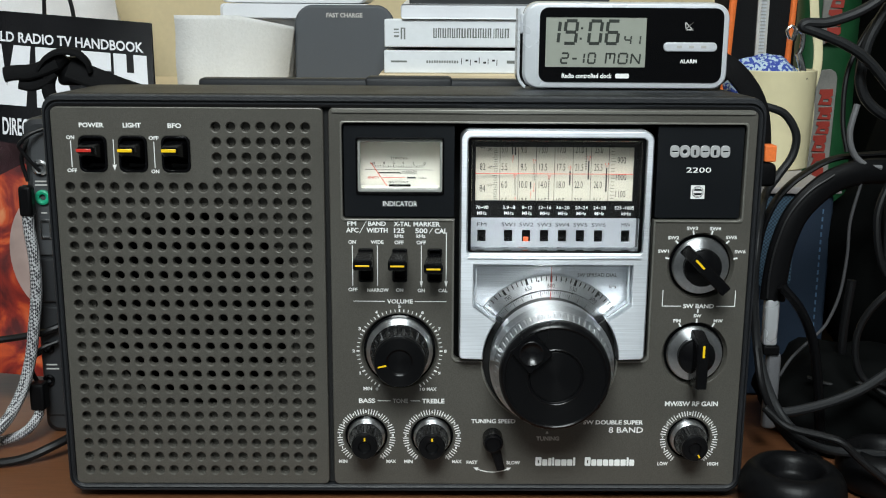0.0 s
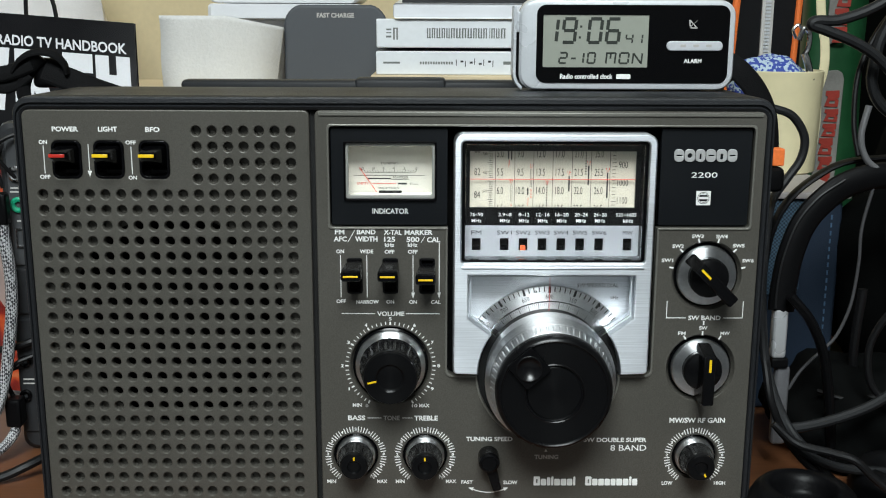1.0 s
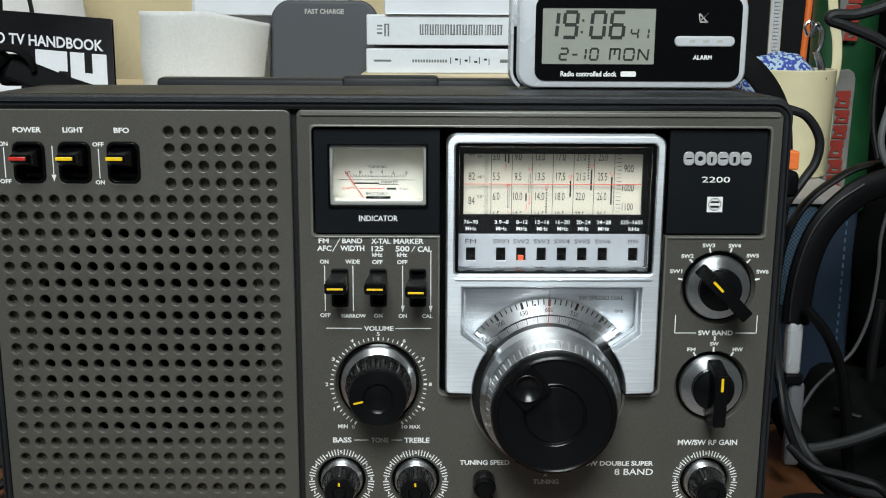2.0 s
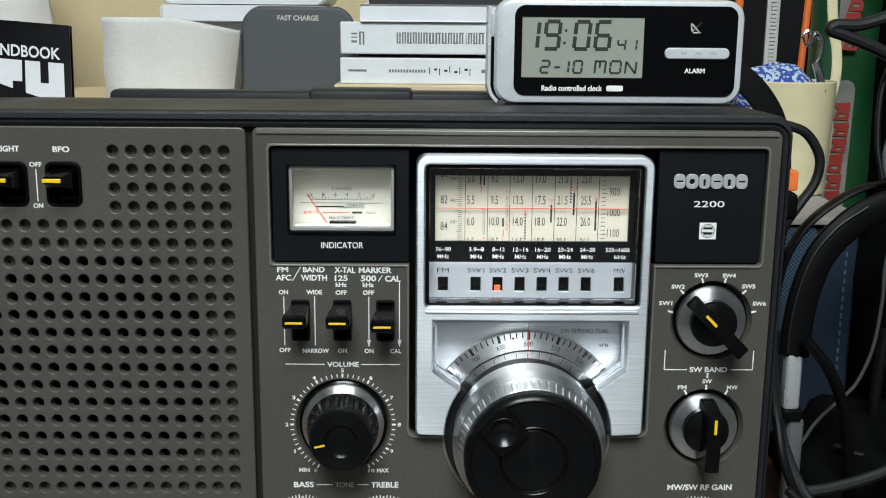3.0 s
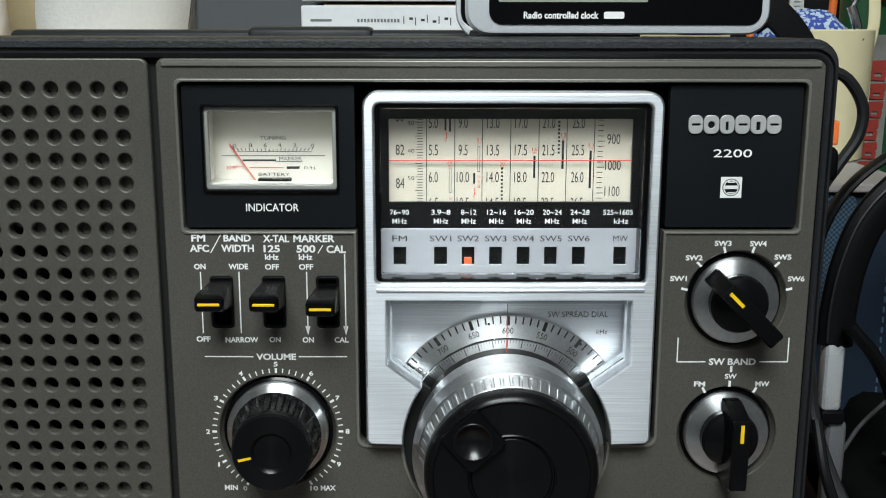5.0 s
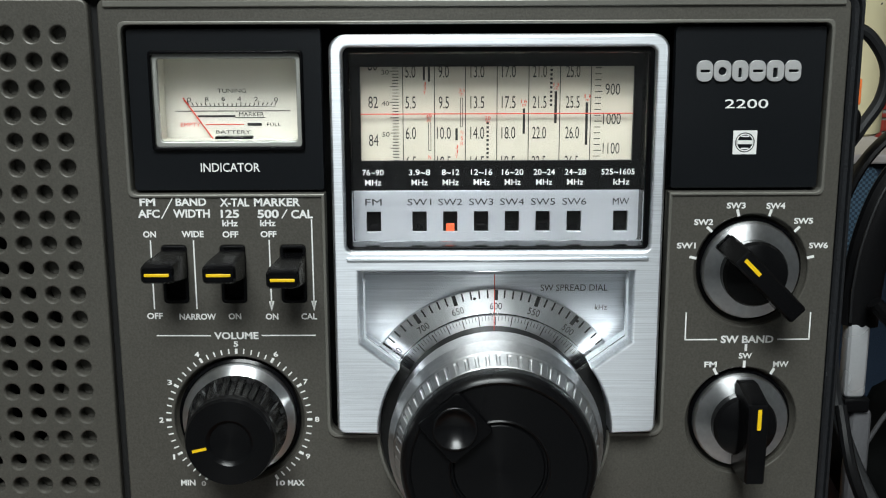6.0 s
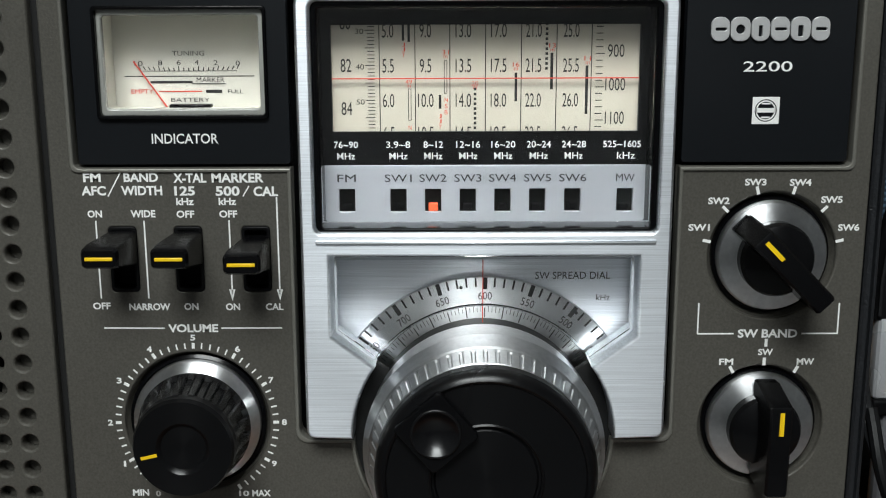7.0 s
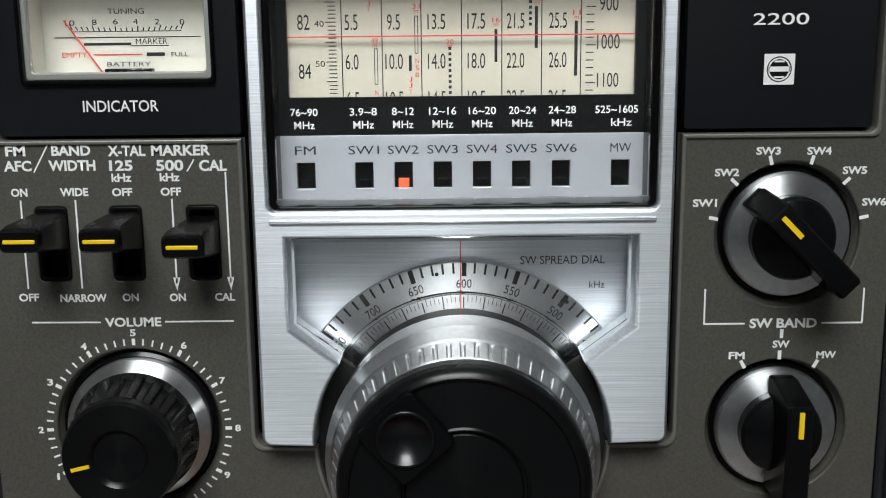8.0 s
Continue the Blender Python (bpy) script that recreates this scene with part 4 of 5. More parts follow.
def panel_print():
    y = -0.07
    T = lambda s, x0, z0, x1, z1, m=M_PRINT, fat=0.0: lettering(s, x0, z0, x1, z1, y, m, radio, fat=fat)
    T("FM", -25.40, 131.0, -21.30, 133.1)
    T("AFC", -26.00, 127.9, -20.30, 130.1)
    T("BAND", -16.00, 131.0, -8.00, 133.1)
    T("WIDTH", -16.80, 127.9, -7.20, 130.1)
    T("X-TAL", -4.50, 130.8, 3.20, 133.0)
    T("MARKER", 4.40, 130.8, 16.50, 133.0)
    T("125", -4.40, 127.8, 0.40, 130.0)
    T("500", 5.20, 127.7, 10.80, 130.0)
    T("CAL", 14.00, 127.6, 19.70, 129.9)
    T("kHz", -4.10, 125.6, 0.00, 127.3)
    T("kHz", 5.80, 125.6, 9.90, 127.3)
    word("ON", -23.30, 123.6, 1.7, y, M_PRINT, radio, 3.4)
    word("WIDE", -12.00, 123.6, 1.7, y, M_PRINT, radio, 5.8)
    word("OFF", -2.10, 123.5, 1.7, y, M_PRINT, radio, 4.2)
    word("OFF", 7.90, 123.5, 1.7, y, M_PRINT, radio, 4.2)
    word("OFF", -23.20, 101.7, 1.7, y, M_PRINT, radio, 4.2)
    T("NARROW", -16.70, 100.6, -6.90, 102.3)
    word("ON", -1.90, 101.5, 1.7, y, M_PRINT, radio, 3.4)
    word("ON", 8.00, 101.4, 1.7, y, M_PRINT, radio, 3.4)
    word("CAL", 17.90, 101.4, 1.7, y, M_PRINT, radio, 4.2)
    T("VOLUME", -7.70, 95.2, 4.20, 97.2)
    lines = [(-19.90, 127.7, -16.70, 133.2, 0.3), (11.50, 127.6, 13.00, 130.0, 0.3), (-23.20, 103.5, -23.20, 122.0, 0.35), (-11.90, 103.5, -11.90, 122.0, 0.35),
             (8.00, 104.4, 8.00, 122.0, 0.35), (19.30, 104.4, 19.30, 127.4, 0.35), (-23.10, 96.3, -8.60, 96.2, 0.32), (5.00, 96.2, 19.50, 96.2, 0.32),
             (118.65, 102.0, 118.65, 94.5, 0.35), (118.55, 94.5, 127.25, 94.5, 0.35), (143.45, 94.5, 152.05, 94.5, 0.35), (151.95, 94.5, 151.95, 101.9, 0.35),
             (135.15, 91.3, 135.15, 93.2, 0.7), (-12.40, 48.6, -6.30, 48.6, 0.3), (3.10, 48.6, 7.60, 48.6, 0.3)]
    for q in lines:
        part("line_mark", strips([q], y), M_PRINT, radio, sm=False)
    for x in (8.0, 19.3):
        part("arrow_mark", plate([(x, 102.8), (x + 0.75, 105.6), (x - 0.75, 105.6)], [], y, 0.06, 0.01, 0), M_PRINT, radio, sm=False)
    # volume scale
    part("scale_ring", strips(ring_ticks(VOL, 18.5, 19.9, -150, 150, 51, 0.36, 5, 0.7), y), M_PRINT, radio, sm=False)
    for i, s in enumerate("0 1 2 3 4 5 6 7 8 9 10".split()):
        a = radians(-150 + 30 * i)
        word(s, VOL[0] + 21.2 * math.sin(a), VOL[1] + 21.2 * math.cos(a), 1.5, y, M_PRINT_GREY if s == "0" else M_PRINT, radio, 1.25 * len(s))
    word("MIN", -16.90, 54.6, 1.7, y, M_PRINT, radio, 4.0)
    word("MAX", 12.90, 54.4, 1.7, y, M_PRINT, radio, 4.6)
    for c in (BASS, TREBLE, GAIN):
        part("scale_ring", strips([q for i, q in enumerate(ring_ticks(c, 11.2, 13.7, -144, 144, 51, 0.42)) if i % 5 or i in (0, 50)], y), M_PRINT, radio, sm=False)
        for i in range(11):
            a = radians(-144 + 28.8 * i)
            word(str(i), c[0] + 12.5 * math.sin(a), c[1] + 12.5 * math.cos(a), 1.35, y, M_PRINT if 0 < i < 10 else M_PRINT_GREY, radio, 1.05 * len(str(i)))
    T("BASS", -21.10, 47.5, -13.40, 49.8)
    T("TONE", -5.30, 47.5, 1.90, 49.7, M_PRINT_GREY)
    T("TREBLE", 8.40, 47.4, 18.90, 49.7)
    for cx in (-28.9, 2.0):
        word("MIN", cx, 18.6, 1.7, y, M_PRINT, radio, 4.0)
    for cx in (-6.1, 25.0):
        word("MAX", cx, 18.6, 1.7, y, M_PRINT, radio, 4.6)
    T("TUNING SPEED", 31.60, 37.7, 52.40, 39.8)
    T("FAST", 29.60, 17.4, 34.80, 19.1)
    T("SLOW", 48.60, 17.2, 55.00, 19.0)
    n = 14
    curve = []
    for i in range(n):
        a, b = -1 + 2 * i / n, -1 + 2 * (i + 1) / n
        curve.append((41.9 + 7.6 * a, 13.3 + 1.7 * a * a, 41.9 + 7.6 * b, 13.3 + 1.7 * b * b, 0.35))
    part("speed_arc", strips(curve, y), M_PRINT, radio, sm=False)
    for s in (-1, 1):
        part("arrow_mark", plate([(41.9 + s * 9.0, 15.6), (41.9 + s * 6.6, 15.6), (41.9 + s * 7.3, 14.0)][::-s], [], y, 0.06, 0.01, 0), M_PRINT, radio, sm=False)
    part("arrow_mark", plate([(66.7, 32.7), (68.3, 32.7), (67.5, 34.0)], [], y, 0.06, 0.01, 0), M_PRINT_GREY, radio, sm=False)
    T("TUNING", 62.40, 29.2, 73.20, 31.3, M_PRINT_GREY)
    T("SW DOUBLE SUPER", 84.30, 37.3, 112.60, 39.4)
    T("8 BAND", 96.50, 33.2, 112.70, 36.0, fat=0.01)
    # maker's mark as plain bars
    x = 62.3
    for w, h in ((2.9, 4.2), (2.4, 3.1), (1.6, 3.8), (1.0, 4.2), (2.6, 3.1), (2.5, 3.1), (2.4, 3.1), (1.0, 4.2), (0, 0), (2.8, 4.2), (2.4, 3.1), (2.5, 3.1), (2.4, 3.1), (2.2, 3.1),
                 (2.6, 3.1), (2.5, 3.1), (1.0, 4.2), (2.3, 3.1)):
        if w == 0:
            x = 85.7
            continue
        if w > 2.7:
            ring = [rr(x + 1.1, 17.8, x + w - 1.1, 16.7 + h - 1.2, 0.1, 2)]
        else:
            ring = []
        part("maker_bar", plate(rr(x, 16.7, x + w, 16.7 + h, 0.4, 2), ring, y - 0.15, 0.22, 0.02, 0), M_PRINT, radio, sm=False)
        x += w + 0.36
    T("MW/SW RF GAIN", 122.40, 46.4, 147.30, 48.8)
    T("LOW", 120.40, 16.9, 125.30, 18.7)
    T("HIGH", 144.10, 16.9, 149.30, 18.7)
    for s, x, z in (("SW1", 117.85, 120.0), ("SW2", 122.15, 126.2), ("SW3", 130.45, 130.5), ("SW4", 140.85, 130.4), ("SW5", 148.35, 126.4), ("SW6", 152.75, 119.9)):
        word(s, x, z, 1.6, y, M_PRINT, radio, 5.0)
    part("scale_ring", strips(ring_ticks(BAND, 15.0, 16.9, -77, 77, 6, 0.7), y), M_PRINT, radio, sm=False)
    T("SW BAND", 128.25, 93.5, 142.45, 95.6)
    word("SW", 135.15, 90.0, 1.6, y, M_PRINT, radio, 3.6)
    word("FM", 125.85, 87.6, 1.6, y, M_PRINT, radio, 3.4)
    word("MW", 144.85, 87.6, 1.6, y, M_PRINT, radio, 4.2)
    part("scale_ring", strips(ring_ticks(MODE, 15.0, 16.9, -29, 29, 3, 0.75), y), M_PRINT, radio, sm=False)


panel_print()


def radio_handle():
    h = part("carry_handle", box(-110.5, 92, 182, 122, 104, 193.4, 2.6, 3), M_HANDLE, radio, "black folded carrying handle", fitted=False)
    part("handle_grip", box(-23.2, 91.0, 181, 23.4, 105.0, 194.6, 2.8, 3), M_HANDLE, h, "thicker black grip sleeve", fitted=False)
    part("strap_lug", box(159, 60, 160, 166, 82, 182, 1.5), M_CASE, radio, fitted=False)
    part("strap_lug", box(-165, 60, 160, -158, 82, 182, 1.5), M_CASE, radio, fitted=False)


radio_handle()


# ---- clock on the radio ----
SEG = {"0": "abcdef", "1": "bc", "2": "abged", "3": "abgcd", "4": "fgbc", "5": "afgcd", "6": "afgedc", "7": "abcf", "8": "abcdefg", "9": "abcdfg"}


def seven(ch, x, z, w, h, t, lean=0.09):
    """Bars of a seven-segment figure in the box at x, z."""
    def P(u, v):
        return (x + u * w + lean * v * h, z + v * h)
    g = 0.04
    S = {"a": (P(g, 1), P(1 - g, 1)), "d": (P(g, 0), P(1 - g, 0)), "g": (P(g, 0.5), P(1 - g, 0.5)), "f": (P(0, 1 - g), P(0, 0.5 + g)), "b": (P(1, 1 - g), P(1, 0.5 + g)),
         "e": (P(0, 0.5 - g), P(0, g)), "c": (P(1, 0.5 - g), P(1, g))}
    return [(*S[s][0], *S[s][1], t) for s in SEG[ch]]


def desk_clock():
    c = thing("desk_clock", "silver and black digital desk clock with grey display", "clock", (102, 32, 192), place=shift((102, 25, 214), (102, 40.6, 212.9), 1.0))
    Y = 25.0
    body = [loop_rr(Y + 1.5, 55.4, 193.5, 152.8, 233.4, 7), loop_rr(Y + 0.3, 56.4, 194.0, 152.2, 232.8, 7), loop_rr(Y, 57.6, 195.0, 151.2, 231.9, 6)]
    back = [loop_rr(Y + 1.5, 55.4, 193.5, 152.8, 233.4, 7), loop_rr(Y + 9, 55.6, 193.4, 152.9, 234.0, 7), loop_rr(Y + 22, 59, 193.6, 150, 233, 7), loop_rr(Y + 26, 64, 197, 145, 229, 6)]
    b = part("body", loft(back[::-1] + body[1:]), M_SILVER, c, "rounded silver plastic body")
    trim = [(54.1, 230.6), (52.9, 230.6)] + arc((62.0, 200.9), 9.3, 180, 235, 8) + arc((62.0, 200.9), 7.9, 233, 180, 8)
    part("side_trim", plate(trim, [], Y + 1.8, 14, 0.3, 2), M_SILVER, c, "thin silver side shell")
    # black plate added to stand for the shade in the side gap
    part("side_gap", plate([(56.6, 219.0), (53.9, 219.0), (53.9, 200.5), (55.2, 197.6), (57.0, 196.0)], [], Y + 5, 9, 0.2, 1), M_BLACK, c, "black filler for the shaded gap behind the side shell")
    part("side_hinge", plate(rr(53.9, 219.2, 56.8, 228.0, 0.5, 2), [], Y + 4, 9, 0.3, 2), M_SILVER, c)
    part("front_panel", plate(rr(63.0, 196.5, 149.9, 231.2, 4.2, 5), [rr(66.0, 203.6, 113.4, 226.7, 0.3, 2)], Y - 0.5, 1.0, 0.25, 2), M_GLOSS, c, "glossy black front")
    lcd = part("display", box(65.5, Y - 0.1, 203.0, 114, Y + 0.2, 227.2, 0), M_LCD, c, "grey-green liquid crystal display", sm=False)
    y = Y - 0.16
    def figure(rects):
        part("figure", strips(rects, y, 0.04), M_LCD_INK, lcd, "dark display figure", sm=False)
    for ch, px in (("1", 66.4), ("9", 74.6), ("0", 86.2), ("6", 94.4)):
        figure(seven(ch, px, 214.6, 5.4, 10.4, 1.5))
    for ch, px in (("4", 103.2), ("1", 107.6)):
        figure(seven(ch, px, 214.3, 2.9, 4.0, 0.75))
    for ch, px in (("2", 73.4), ("1", 81.0), ("0", 86.2)):
        figure(seven(ch, px, 205.4, 3.2, 4.6, 0.85))
    for q in [(82.0, 216.8, 83.0, 216.8, 1.0), (82.5, 221.6, 83.5, 221.6, 1.0), (78.8, 207.5, 81.0, 207.5, 0.8)]:
        figure([q])
    X = 94.6
    for k in range(3):
        h, w = 4.6, 4.0
        if k == 0:
            figure([(X, 205.3, X + 0.4, 205.3 + h, 0.8), (X + w, 205.3, X + w + 0.4, 205.3 + h, 0.8), (X, 205.3 + h, X + w + 0.4, 205.3 + h, 0.8), (X + w / 2 + 0.2, 205.3 + h, X + w / 2, 207.4, 0.8)])
        elif k == 1:
            figure(seven("0", X, 205.4, w, h, 0.85))
        else:
            figure([(X, 205.3, X + 0.4, 205.3 + h, 0.8), (X + w, 205.3, X + w + 0.4, 205.3 + h, 0.8), (X + 0.4, 205.3 + h, X + w, 205.3, 0.8)])
        X += 6.0
    bar = part("alarm_bar", plate(rr(121.6, 211.0, 147.0, 215.4, 2.0, 5), [], Y - 1.6, 1.6, 0.6, 3), M_SILVER, c, "silver alarm bar button")
    for x in (127.8, 133.6, 139.4):
        part("bar_slot", plate(rr(x, 212.7, x + 2.4, 213.9, 0.2, 2), [], Y - 1.68, 0.2, 0.02, 0), M_PRINT_GREY, bar)
    lettering("ALARM", 129.8, 205.6, 137.9, 207.5, Y - 0.56, M_PRINT, c)
    lettering("Radio controlled clock", 74.0, 198.4, 97.9, 200.6, Y - 0.58, M_PRINT, c)
    part("maker_bar", plate(rr(99.5, 198.4, 106.0, 200.6, 0.5, 2), [], Y - 0.6, 0.1, 0.02, 0), M_PRINT, c)
    part("aerial_symbol", strips([(131.8, 224.6, 135.0, 221.2, 0.5), (135.4, 224.8, 131.8, 221.4, 0.35), (131.6, 224.6, 131.9, 222.0, 0.5), (132.2, 221.2, 135.4, 221.2, 0.5), (133.4, 223.0, 135.4, 224.8, 0.3)], Y - 0.58), M_PRINT_GREY, c, sm=False)
    for x in (70, 128):
        part("foot", box(x, Y + 9, 193.2, x + 12, Y + 22, 195.6, 0.3), M_BLACK, c)


desk_clock()


# ---- behind the radio ----
def back_shelf():
    beige = material("beige_board", (0.62, 0.50, 0.32), 0.6, var=0.1, grain=120, stretch=(0.3, 4, 4))
    s = thing("shelf", "beige wooden shelf board behind the radio", "shelf", (-60, 380, 0))
    part("board", box(-260, 205, 156.5, 175, 500, 170.5, 1.5), beige, s)
    for x in (-250, 150):
        part("support", box(x, 225, 0, x + 14, 495, 156.5, 1), M_WALL, s)
    b = thing("beige_box", "flat beige card box on the shelf", "box", (40, 280, 170.5))
    part("body", box(-20, 214, 170.6, 130, 340, 186.0, 1), beige, b)
    part("lid", box(-22, 212, 186.0, 132, 342, 189.7, 1), beige, b)


back_shelf()


def album_box(z0, z1, x0, y0, skew, label, marks):
    b = thing("album_box", label, "box", (x0 + 60, y0 + 60, z0), group="white album boxes", place=shift((-20.2, 140, 250.6), (-18.5, 217, 223.7), 0.977))
    m = Matrix.Translation(v3(x0, y0, 0)) @ Matrix.Rotation(radians(skew), 4, "Z") @ Matrix.Translation(v3(-x0, -y0, 0))
    part("box", turn_bm(box(x0, y0, z0, x0 + 135, y0 + 110, z1, 0.8), m), M_WHITE_CARD, b)
    for x, z, w, h, mat_ in marks:
        part("bar_print", turn_bm(strips([(x, z, x + w, z, h)], y0 - 0.06), m), mat_, b, sm=False)
    return b


def album_boxes():
    t = []
    x = 11.6
    rnd = random.Random(4)
    for k in range(16):
        w = 2.3 + rnd.random() * 0.9
        if k == 12:
            x += 0.6
            w = 0.8
        t.append((x, 241.8, w * 0.35, 6.2, M_PRINT_DARK))
        t.append((x + w * 0.6, 241.8, w * 0.32, 6.2, M_PRINT_DARK))
        t.append((x, 244.6 if k % 2 else 239.0, w, 0.6, M_PRINT_DARK))
        x += w + 0.55
    t += [(-14.0, 244.0, 3.2, 1.0, M_PRINT_DARK), (-14.0, 242.0, 3.2, 0.7, M_PRINT_DARK), (-14.0, 239.6, 3.2, 1.2, M_PRINT_DARK), (-9.6, 241.4, 1.0, 7.4, M_PRINT_DARK), (-7.6, 241.4, 1.0, 7.4, M_PRINT_DARK), (-9.6, 244.8, 3.0, 0.7, M_PRINT_DARK)]
    album_box(232.7, 250.6, -20.2, 140, 0, "white card album box with thin grey lettering", t)
    u = [(-16.0, 223.4, 10.5, 1.2, M_PRINT_DARK)]
    x = 7.2
    for k in range(13):
        u.append((x, 223.3, 1.1, 1.7, M_PRINT_DARK))
        x += 1.65
    for k in range(9):
        u.append((30 + k * 2.9, 223.6 + 0.8 * math.sin(k * 2.1), 0.5 + 1.4 * (k % 2), 1.2 + 2.6 * ((k + 1) % 2), M_INK))
    u.append((60.0, 223.4, 6.0, 2.0, M_PRINT_DARK))
    album_box(215.9, 230.6, -20.6, 141, -0.6, "white card box with small black writing", u)
    s = thing("white_tray", "white plastic tray with a dark glass top", "tray", (40, 190, 252), place=shift((-20.2, 140, 250.6), (-18.5, 217, 223.7), 0.977))
    part("body", loft([loop_rr(139, -9.5, 251.4, 130, 259.6, 1.5), loop_rr(138, -9.0, 250.8, 130, 260.2, 1.5), loop_rr(240, -8, 250.8, 130, 265, 1.5)]), M_WHITE, s)
    part("glass", box(-4, 141, 260.0, 126, 236, 266.5, 1), M_GREY_DEVICE, s, "dark glass top")


album_boxes()


def charger():
    c = thing("wireless_charger", "dark grey phone charging stand", "charger", (-52, 190, 206.2), place=shift((-52, 180, 261.3), (-49.4, 279, 225.8), 0.993))
    ring = []
    for x, z in rr(-87.0, 207, -17.0, 266.5, 11, 6):
        ring.append((x, z + (4.0 * (1 - ((x + 52) / 35) ** 2) if z > 250 else 0)))
    me = plate(ring, [], 180, 9, 2.2, 3)
    me.transform(Matrix.Translation(v3(0, 180, 215)) @ Matrix.Rotation(radians(-4), 4, "X") @ Matrix.Translation(v3(0, -180, -215)))
    part("plate", me, M_CHARGER, c)
    lettering("FAST CHARGE", -64.6, 259.7, -39.3, 262.9, 182.9, M_PRINT_GREY, c)
    part("base", box(-82, 186, 206.2, -22, 250, 214, 3), M_CHARGER, c)


charger()


def tissue_pack():
    t = thing("tissue_stack", "folded stack of white embossed paper towels", "paper towel", (-140, 230, 209.0), place=shift((-180, 201, 267.7), (-161.6, 258, 225.2), 0.93))
    rnd = random.Random(2)
    y = 0.0
    for s in range(7):
        rows = []
        w = 9.0 if s == 0 else 7.5
        dx = rnd.uniform(-3, 3) if s else 0
        for k in range(19):
            z = 209.0 + (58.7 - s * 0.9) * k / 18
            f = k / 18
            q = [0.3 * math.sin(k * 0.55 + i * 1.7 + s) + rnd.uniform(-0.12, 0.12) for i in range(5)]
            front = [(-180 + dx + q[0], 201), (-164, 200.2 + q[1]), (-148, 199.4 + q[1]), (-134, 198.8 + q[2]), (-117, 208 + q[3]), (-103 + dx * 0.4 + f * 7 + 0.5 * q[4], 219)]
            rows.append([(x, v + y, z + f * -max(0, x + 134) * 0.21) for x, v in front] + [(x - 1, v + y + w * 0.9, z + f * -max(0, x + 134) * 0.21) for x, v in front[::-1]])
        soften(part("folded_towel", loft(rows), M_PAPER, t))
        y += w


tissue_pack()


def router():
    r = thing("white_adapter", "rounded white plastic housing lying behind the towels", "adapter", (-120, 275, 216.2), place=shift((-163, 240, 268.5), (-145.9, 330, 222.9), 1.0))
    part("lower_shell", loft([loop_rr(y, -163 + g, 268.5 + g * 0.3, -52 - g, 279.5, 3) for y, g in ((240, 3), (242, 0.6), (250, 0), (310, 0), (314, 3))]), M_WHITE, r)
    part("upper_shell", loft([loop_rr(y, -163 + g, 280.2, -52 - g, 304 - g * 0.4, 6) for y, g in ((240.5, 3), (242.5, 0.6), (250, 0), (310, 0), (314, 3))]), M_WHITE, r)
    part("stand", box(-150, 255, 216.2, -70, 300, 269, 2), M_WHITE, r)


router()


# shears the book's foot nearer and sideways to fit the camera's view
BOOK_SHEAR = Matrix(((1, 0, -0.21, 0.21 * 220.3 * MM), (0, 1, 0.48, -0.48 * 220.3 * MM), (0, 0, 1, 0), (0, 0, 0, 1)))


M_TITLE = material("greyish_white_cover_print", (0.58, 0.58, 0.60), 0.3, var=0.04)


